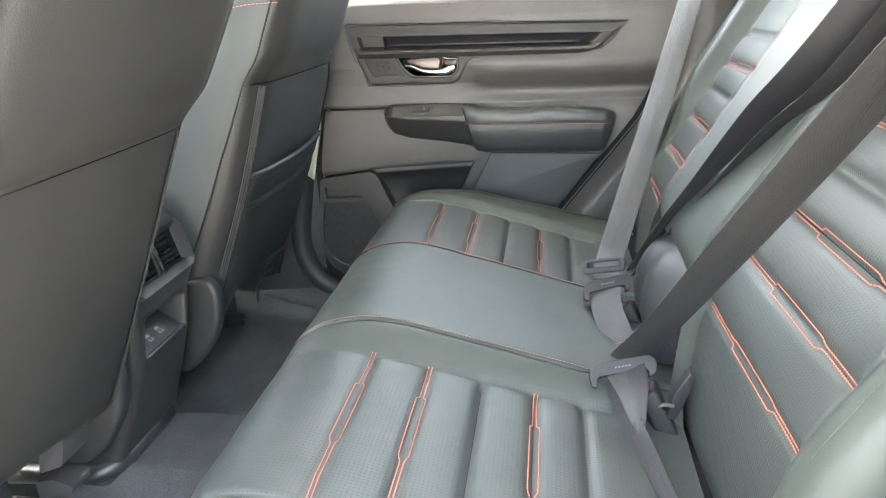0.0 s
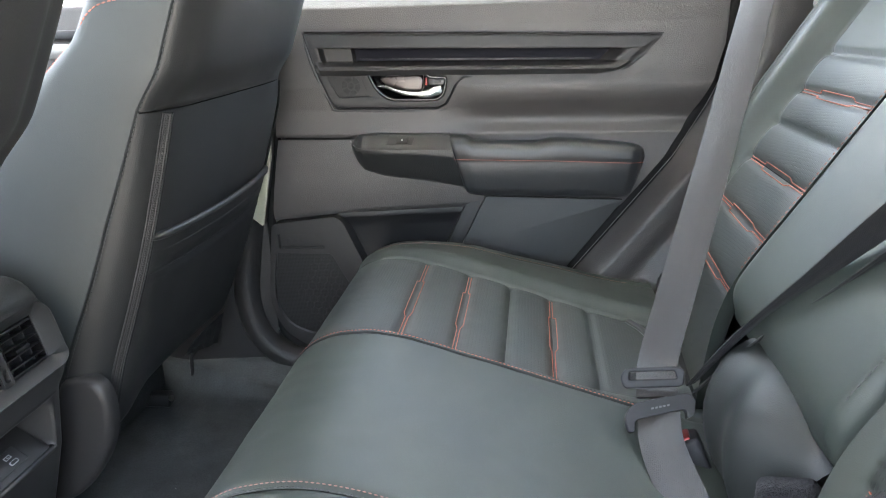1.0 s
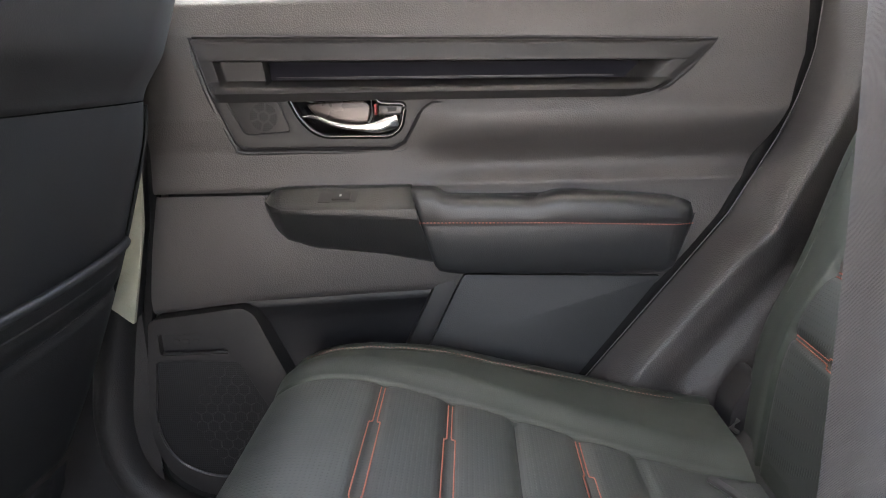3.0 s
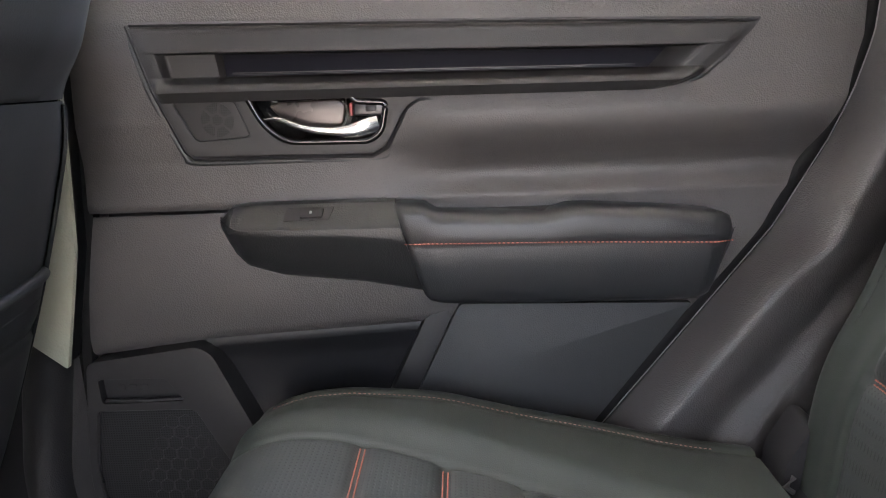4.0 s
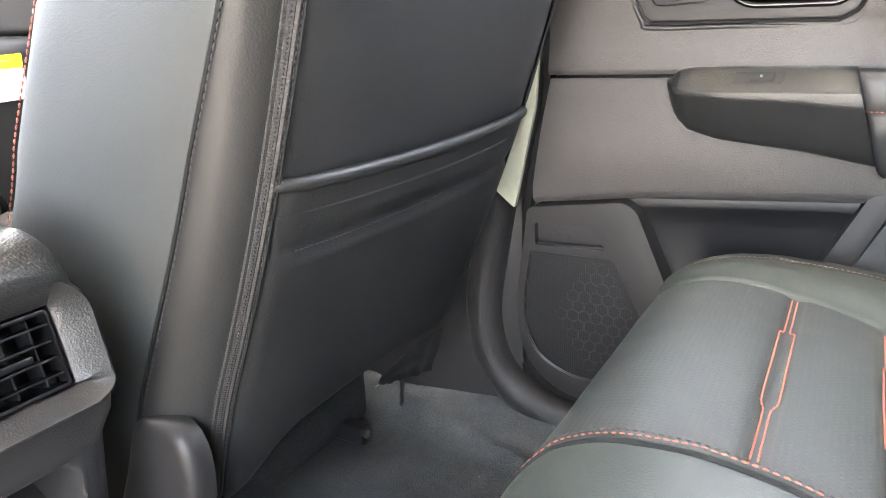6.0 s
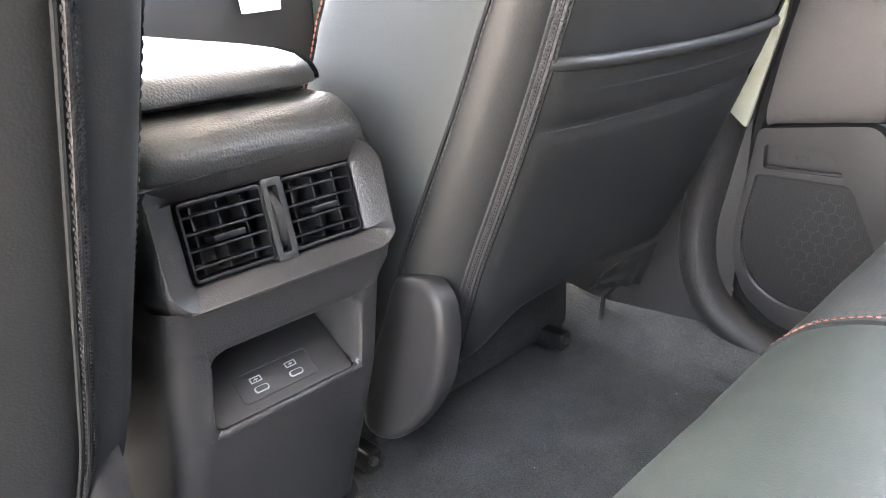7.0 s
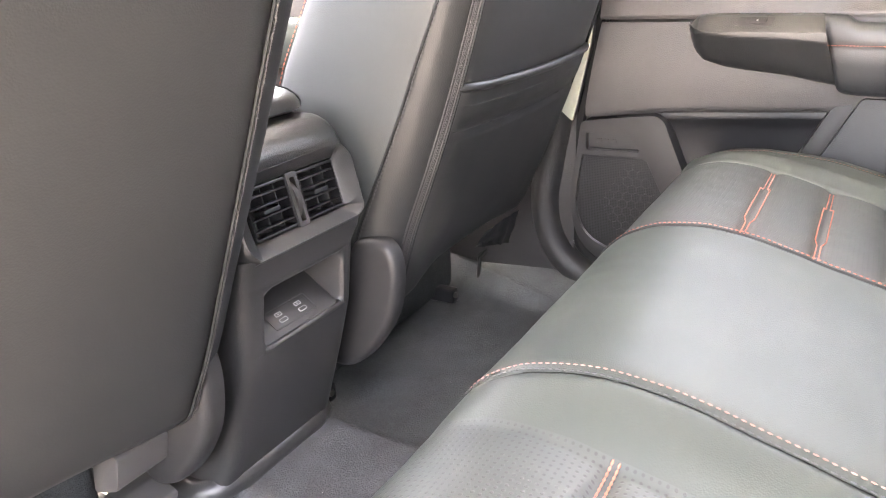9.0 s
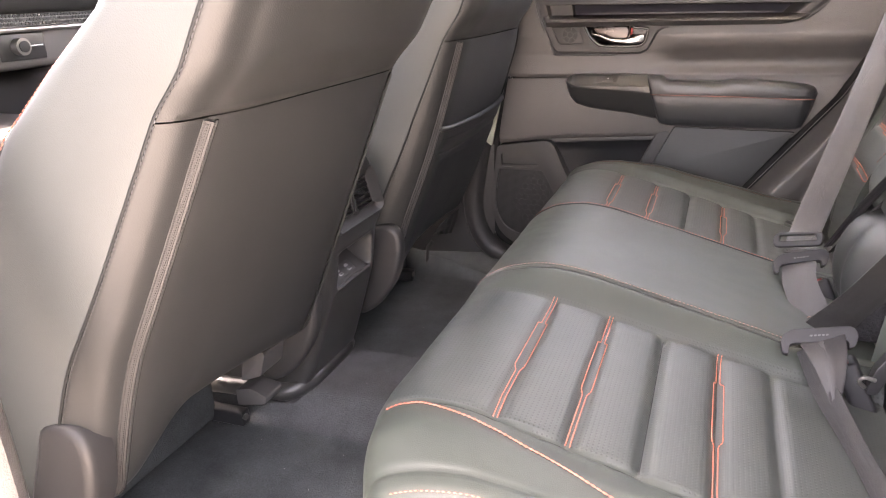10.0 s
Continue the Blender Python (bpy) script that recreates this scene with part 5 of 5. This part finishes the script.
        part("cover_flap", finish(sheet(rows)[0]), BACK_LEATHER, fs, "loose crumpled end of the seat cover")
        part("floor_tab", tube([(-0.515, 0.60, 0.03), (-0.512, 0.602, 0.075), (-0.50, 0.61, 0.09)], 0.004, 6), PLASTIC, fs)
    if not pocket:
        part("rail_cover", plate(rounded([(-0.495, 0.140), (-0.455, 0.155), (-0.442, 0.198), (-0.48, 0.202)], 0.008), 0.165, 0.230, bevel=0.006), RAIL_PLASTIC, fs, "grey plastic rail cover", m=DOOR)
        part("rail_cover", plate(rounded([(-0.53, 0.075), (-0.475, 0.085), (-0.468, 0.100), (-0.50, 0.112), (-0.53, 0.105)], 0.006), 0.160, 0.205, bevel=0.006), RAIL_PLASTIC, fs, "grey plastic rail cover", m=DOOR)
    # step set back and widened as a light block for the floor behind
    part("seat_base", block(-0.95 + shift, (-0.56 if pocket else -0.58) + shift, yc - 0.19, yc + (0.25 if pocket else 0.19), 0.012, 0.21, 0.02), CARPET, fs, "carpeted step under the seat, enlarged to stop light from the front")
    for s in (-1, 1):
        y = yc + s * 0.185
        r = part("rail", block(-0.90 + shift, -0.522 + shift, y - 0.011, y + 0.011, 0.012, 0.040, 0.004), SATIN, fs, "dark seat rail")
        part("bolt", tube([(-0.535 + shift, y - 0.004, 0.030), (-0.518 + shift, y - 0.004, 0.030)], 0.006, 6), STEEL, r)
    return fs


# ---- centre console ----
CY = -0.022


def build_console():
    c = thing("centre_console", "black grained plastic centre console with air vents and charging sockets", "console")

    def face(tilt, x, z):
        """Frame of a rear-facing panel: u to the far side, v up along the panel, w out to the rear."""
        a = radians(tilt)
        m = Matrix(((0, -math.sin(a) * -1, math.cos(a), x), (1, 0, 0, CY), (0, math.cos(a), math.sin(a) * -1, z), (0, 0, 0, 1)))
        return m

    # flanks and lower body
    secs = [(0.005, -0.470, 0.100), (0.045, -0.463, 0.100), (0.075, -0.452, 0.096), (0.10, -0.440, 0.091), (0.18, -0.412, 0.089), (0.243, -0.392, 0.088), (0.2445, -0.3915, 0.088), (0.318, -0.380, 0.088), (0.322, -0.379, 0.0885), (0.338, -0.372, 0.0925), (0.354, -0.368, 0.0930)]

    def rim(x, hw, r=0.022):
        o = rounded([(-0.95, -hw), (x, -hw), (x, hw), (-0.95, hw)], [0.001, r, r, 0.001], 6)
        return o
    rows = [[(u, CY + v, z) for u, v in rim(x, hw)] for z, x, hw in secs]
    bm, vs = sheet(rows, close_v=True)
    opened = [f for f in bm.faces if all(v.co.x > -0.42 and abs(v.co.y - CY) < 0.0665 and 0.244 < v.co.z < 0.319 for v in f.verts)]
    bmesh.ops.delete(bm, geom=opened, context="FACES")
    body = part("console_body", finish(bm), CONSOLE_PLASTIC, c, angle=50)
    # tray opening: a rolled, rounded rim that runs into a recess with a dark back
    face_x = lambda z: float(np.interp(z, [q[0] for q in secs], [q[1] for q in secs]))
    edge_ring = spline(rounded([(-0.0662, 0.2444), (0.0662, 0.2444), (0.0662, 0.3182), (-0.0662, 0.3182)], 0.0006), 96, True)
    hole_ring = spline(rounded([(-0.0625, 0.2480), (0.0625, 0.2480), (0.0610, 0.3130), (-0.0610, 0.3130)], [0.009, 0.009, 0.016, 0.016], 6), 96, True)
    hole_ring = np.roll(hole_ring, -int(np.argmin(np.linalg.norm(hole_ring - edge_ring[0], axis=1))), axis=0)
    rows = []
    for f, w in ((0.0, 0.0), (0.5, 0.0006), (0.8, -0.0008), (1.0, -0.005), (1.05, -0.012), (1.12, -0.03), (1.2, -0.058), (2.0, -0.060), (9.0, -0.061)):
        row = []
        for p, q in zip(edge_ring, hole_ring):
            u, z = p + (q - p) * min(f, 1.0)
            if f > 1:
                k = min(1.0, (f - 1) * 0.35) if f < 2 else (0.5 if f < 5 else 0.98)
                u, z = u * (1 - k), 0.281 + (z - 0.281) * (1 - k)
            row.append((face_x(z) + w, CY + u, z))
        rows.append(row)
    part("tray_recess", finish(sheet(rows, close_v=True)[0]), CONSOLE_PLASTIC, body, angle=60)
    fl = face(-54.0, -0.4165, 0.2640)
    tray = part("tray_floor", plate(rounded([(-0.0605, -0.029), (0.0605, -0.029), (0.0600, 0.042), (-0.0600, 0.042)], [0.006, 0.006, 0.004, 0.004]), -0.02, 0.0, bevel=0.004, segs=3), PLASTIC, body, "smooth sloping tray with charging sockets", m=fl)
    fl = fl @ Matrix.Translation((-0.001, -0.006, -0.004)) @ Matrix.Diagonal((0.92, 0.85, 1, 1))
    part("tray_lip", tube([(face_x(0.2475) + dx, CY + u, 0.2475) for u, dx in ((-0.0605, -0.004), (-0.056, 0.0), (0.056, 0.0), (0.0605, -0.004))], 0.0034, 10), CONSOLE_PLASTIC, body)
    sp = part("socket_plate", plate(rounded([(-0.034, -0.014), (0.034, -0.014), (0.034, 0.012), (-0.034, 0.012)], 0.003), 0.003, 0.0043, bevel=0.0005), PLASTIC, tray, m=fl)
    part("plate_groove", tube([fl @ Vector((u, w, 0.0042)) for u, w in rounded([(-0.0345, -0.0145), (0.0345, -0.0145), (0.0345, 0.0125), (-0.0345, 0.0125)], 0.003)], 0.0006, 6, closed=True), DARK, sp)
    for u in (-0.0165, 0.0165):
        ring = rounded([(u - 0.0065, -0.0095), (u + 0.0065, -0.0095), (u + 0.0065, -0.0035), (u - 0.0065, -0.0035)], 0.003)
        part("socket_ring", plate(ring, 0.004, 0.0052, bevel=0.0004), PRINT, sp, "pale ring of a charging socket", m=fl)
        part("socket", plate(rounded([(u - 0.0053, -0.0086), (u + 0.0053, -0.0086), (u + 0.0053, -0.0044), (u - 0.0053, -0.0044)], 0.002), 0.004, 0.0055), DARK, sp, m=fl)
        ic = rounded([(u - 0.0055, 0.0005), (u + 0.0045, 0.0005), (u + 0.0045, 0.0060), (u - 0.0055, 0.0060)], 0.0006)
        ih = rounded([(u - 0.0047, 0.0013), (u + 0.0037, 0.0013), (u + 0.0037, 0.0052), (u - 0.0047, 0.0052)], 0.0004)
        part("battery_mark", plate(ic, 0.0044, 0.0050, (ih,)), PRINT, sp, m=fl)
        part("bolt_mark", plate([(u - 0.003, 0.0030), (u - 0.0002, 0.0030), (u - 0.0008, 0.0018), (u + 0.002, 0.0036), (u - 0.0006, 0.0036), (u + 0.0002, 0.0048)], 0.0044, 0.0050), PRINT, sp, m=fl)
    # foot flare
    part("console_foot", tube([(-0.70, CY + 0.100, 0.05), (-0.49, CY + 0.100, 0.06), (-0.470, CY + 0.088, 0.066), (-0.461, CY + 0.065, 0.068), (-0.460, CY - 0.065, 0.068), (-0.470, CY - 0.088, 0.066), (-0.49, CY - 0.100, 0.06), (-0.70, CY - 0.100, 0.05)], 0.017, 10), CONSOLE_PLASTIC, c)

    # vent housing
    v = face(-14.0, -0.3835, 0.388)
    out = rounded([(-0.090, 0.040), (0.075, 0.045), (0.092, 0.030), (0.0905, -0.034), (0.078, -0.042), (-0.078, -0.042), (-0.0915, -0.030), (-0.0915, 0.028)], [0.016, 0.016, 0.012, 0.01, 0.012, 0.014, 0.012, 0.012])
    hole = rounded([(-0.0665, 0.0275), (0.0665, 0.0275), (0.0665, -0.0245), (-0.0665, -0.0245)], 0.004)
    def ring(o, n=96):
        return spline(o, n, True)
    ro, rh = ring(out), ring(hole)
    k0 = int(np.argmin(np.linalg.norm(rh - ro[0], axis=1)))
    rh = np.roll(rh, -k0, axis=0)
    rows = []
    for f, w in ((-0.02, -0.045), (-0.01, -0.012), (0.0, -0.002), (0.04, 0.005), (0.10, 0.0095), (0.18, 0.011), (0.30, 0.0095), (0.55, 0.0055), (0.90, 0.0008), (0.97, -0.001), (1.0, -0.006), (1.0, -0.035)):
        rows.append([(*(ro[q] * (1 - f) + rh[q] * f), w) for q in range(96)])
    hs = part("vent_housing", finish(sheet(rows, close_v=True)[0]), CONSOLE_PLASTIC, c, angle=50, m=v)
    part("vent_shaft", plate(hole, -0.045, -0.030), DARK, hs, m=v)
    for s, u0, u1 in ((-1, -0.0655, -0.0075), (1, 0.0075, 0.0655)):
        vt = part("air_vent", plate(rounded([(u0, 0.0265), (u1, 0.0265), (u1, -0.0235), (u0, -0.0235)], 0.004), -0.012, 0.0015, (rounded([(u0 + 0.0018, 0.0240), (u1 - 0.0018, 0.0240), (u1 - 0.0018, -0.0212), (u0 + 0.0018, -0.0212)], 0.002),), 0.0006), VENT, hs, "black air vent with slats", m=v)
        for k in range(4):
            w = -0.0145 + k * 0.0105
            part("slat", plate([(u0 + 0.002, w - 0.0008), (u1 - 0.002, w - 0.0008), (u1 - 0.002, w + 0.0008), (u0 + 0.002, w + 0.0008)], -0.012, 0.0005, bevel=0.0005), VENT, vt, m=v)
        for k in range(3):
            w = u0 + 0.011 + k * (u1 - u0 - 0.022) / 2
            part("fin", plate([(w - 0.0007, -0.0205), (w + 0.0007, -0.0205), (w + 0.0007, 0.022), (w - 0.0007, 0.022)], -0.024, -0.006, bevel=0.0004), DARK, vt, m=v)
        cu = (u0 + u1) / 2
        part("slider", plate(rounded([(cu - 0.011, -0.0016), (cu + 0.011, -0.0016), (cu + 0.011, 0.0026), (cu - 0.011, 0.0026)], 0.0010), -0.012, 0.0030, bevel=0.0012), VENT, vt, m=v)
    wh = part("wheel_frame", plate(rounded([(-0.0075, 0.0285), (0.0075, 0.0285), (0.0075, -0.0265), (-0.0075, -0.0265)], 0.002), -0.01, 0.003, (rounded([(-0.0035, 0.0235), (0.0035, 0.0235), (0.0035, -0.0215), (-0.0035, -0.0215)], 0.0015),), 0.001), CONSOLE_PLASTIC, hs, m=v)
    ring = bmesh.new()
    bmesh.ops.create_cone(ring, cap_ends=True, segments=48, radius1=0.024, radius2=0.024, depth=0.0055, matrix=v @ Matrix.Translation((0, 0.001, -0.0185)) @ Matrix.Rotation(radians(90), 4, "Y"))
    part("thumbwheel", finish(ring), PLASTIC, wh, "ribbed vent thumbwheel", angle=5)

    # leather shoulder above the vents, and the armrest lid
    rows = []
    prof = [(-0.386, 0.424), (-0.381, 0.430), (-0.383, 0.440), (-0.392, 0.452), (-0.406, 0.459), (-0.425, 0.461), (-0.60, 0.461), (-0.95, 0.461)]
    pr = spline(prof, 50)
    for x, z in pr:
        row = []
        for t in np.linspace(-1, 1, 30):
            w = 0.094
            k = max(0, abs(t) - 0.72) / 0.28
            row.append((x - 0.014 * k ** 2, CY + w * t * (1 - 0.03 * k), z - 0.030 * k ** 2.2))
        rows.append([(x - 0.014, CY - 0.092, 0.35)] + row + [(x - 0.014, CY + 0.092, 0.35)])
    part("console_shoulder", finish(sheet(rows)[0]), LID_LEATHER, c, "grained soft-touch console top", angle=60)
    lid_rim = rounded([(-0.80, CY - 0.090), (-0.409, CY - 0.088), (-0.416, CY + 0.082), (-0.80, CY + 0.084)], [0.004, 0.03, 0.045, 0.004], 8)
    rim_ring = spline(lid_rim, 120, True)
    mid_ring = rim_ring.mean(axis=0)
    rows = []
    for inset, z in ((0.010, 0.4640), (0.003, 0.4645), (0.0, 0.4675), (0.0, 0.4725), (0.002, 0.4790), (0.006, 0.4850), (0.013, 0.4890), (0.024, 0.4915), (0.045, 0.4932), (0.080, 0.494)):
        rows.append([(*(q + (mid_ring - q) * min(1.0, inset / 0.088)), z) for q in rim_ring])
    bm, vs = sheet(rows, close_v=True)
    cap(bm, vs[-1])
    lid = part("armrest_lid", finish(bm), LID_LEATHER, c, "padded leather console armrest lid")
    part("lid_gap", block(-0.80, -0.432, CY - 0.080, CY + 0.062, 0.455, 0.468), DARK, lid)
    return c


# ---- what shows of the front cabin ----
def build_front():
    d = thing("dashboard", "grey and black dashboard with honeycomb vent strip", "dashboard")
    part("dash_top", block(-1.56, -1.20, -0.66, 0.66, 0.70, 0.80, 0.03), PLASTIC, d)
    part("dash_middle", block(-1.50, -1.235, -0.66, 0.66, 0.585, 0.72, 0.02), GREY_PLASTIC, d)
    h = part("honeycomb_strip", block(-1.26, -1.230, -0.62, 0.64, 0.672, 0.712, 0.004), GREY_METAL, d, "pierced honeycomb strip")
    cells = bmesh.new()
    for i in range(70):
        for j in range(4):
            y = 0.02 + i * 0.0088 + (j % 2) * 0.0044
            bmesh.ops.create_cone(cells, cap_ends=True, segments=6, radius1=0.0042, radius2=0.0042, depth=0.002, matrix=Matrix.Translation((-1.2295, y, 0.679 + j * 0.0085)) @ Matrix.Rotation(radians(90), 4, "Y"))
    tagged(part("honeycomb_holes", cells, DARK, h), "dark six-sided holes", kind="stuff")
    part("shelf_line", tube([(-1.225, -0.6, 0.668), (-1.225, 0.64, 0.668)], 0.005, 8), STEEL, d)
    kn = part("vent_knob", tube([(-1.235, 0.119, 0.634), (-1.212, 0.119, 0.634)], 0.018, 24), STEEL, d, "round silver vent knob")
    part("knob_cap", tube([(-1.213, 0.119, 0.634), (-1.209, 0.119, 0.634)], 0.012, 24), SATIN, kn)
    part("knob_bar", block(-1.222, -1.214, 0.128, 0.170, 0.632, 0.636, 0.001), CHROME, kn)
    part("knob_plate", block(-1.238, -1.230, 0.075, 0.190, 0.605, 0.662, 0.004), SATIN, kn)
    part("glove_box", block(-1.50, -1.175, 0.16, 0.62, 0.30, 0.585, 0.03), PLASTIC, d, "dark grey glove box lid")
    part("centre_stack", block(-1.45, -0.90, -0.13, 0.10, 0.10, 0.50, 0.03), PLASTIC, d)
    s = thing("gear_lever", "black leather gear lever on the console", "gear lever")
    part("knob", tube(spline([(-1.00, 0.115, 0.47), (-1.0, 0.115, 0.53), (-1.005, 0.118, 0.555), (-1.01, 0.12, 0.575)], 16), [0.012] * 6 + [0.016, 0.021, 0.025, 0.028, 0.029, 0.028, 0.026, 0.022, 0.016, 0.008], 16), LEATHER, s)
    f = thing("front_door", "grey front passenger door with dark ledge", "car door")
    part("door_panel", block(-1.50, -0.47, 0.655, 0.70, 0.10, 0.755, 0.01), GRAINED, f)
    part("door_ledge", block(-1.45, -0.50, 0.640, 0.66, 0.695, 0.712, 0.004), DARK, f)
    part("door_armrest", block(-1.30, -0.55, 0.60, 0.66, 0.42, 0.52, 0.02), LEATHER, f)
    part("door_band", block(-1.45, -0.50, 0.645, 0.66, 0.66, 0.69, 0.004), STEEL, f)
    t = thing("hang_tag", "white card tag with a yellow header hanging in front", "tag")
    cx = -1.165
    part("card", plate(rounded([(0.438, 0.482), (0.520, 0.486), (0.520, 0.535), (0.432, 0.533)], 0.003), 0.0, 0.0012), PAPER, t, m=Matrix(((0, 0, 1, cx), (1, 0, 0, 0), (0, 1, 0, 0), (0, 0, 0, 1))))
    part("header", plate(rounded([(0.432, 0.5335), (0.520, 0.5355), (0.521, 0.558), (0.430, 0.552)], 0.003), 0.0, 0.0012), YELLOW, t, m=Matrix(((0, 0, 1, cx), (1, 0, 0, 0), (0, 1, 0, 0), (0, 0, 0, 1))))
    for k, z in enumerate((0.546, 0.541)):
        part("print_bar", plate([(0.445, z), (0.445 + 0.055 - 0.02 * k, z), (0.445 + 0.055 - 0.02 * k, z + 0.002), (0.445, z + 0.002)], 0.001, 0.0016), STEEL, t, m=Matrix(((0, 0, 1, cx), (1, 0, 0, 0), (0, 1, 0, 0), (0, 0, 0, 1))))
    part("strap", ribbon([(cx, 0.472, 0.552), (cx + 0.002, 0.468, 0.575), (cx, 0.462, 0.600)], 0.018, (0, 1, 0.1), 0.0006, 12), PAPER, t)


build_floor()
build_dust()
build_shell()
build_door()
build_far_side()
build_backs(build_bench())
build_belts()
build_front_seat(0.335, lambda z: -0.226 + 0.385 * (z - 0.635), True, "front seats")
build_front_seat(-0.353, lambda z: -0.218 + (0.56 if z > 0.615 else 0.4975) * (z - 0.615), False, "front seats", 0.0625)
build_console()
build_front()
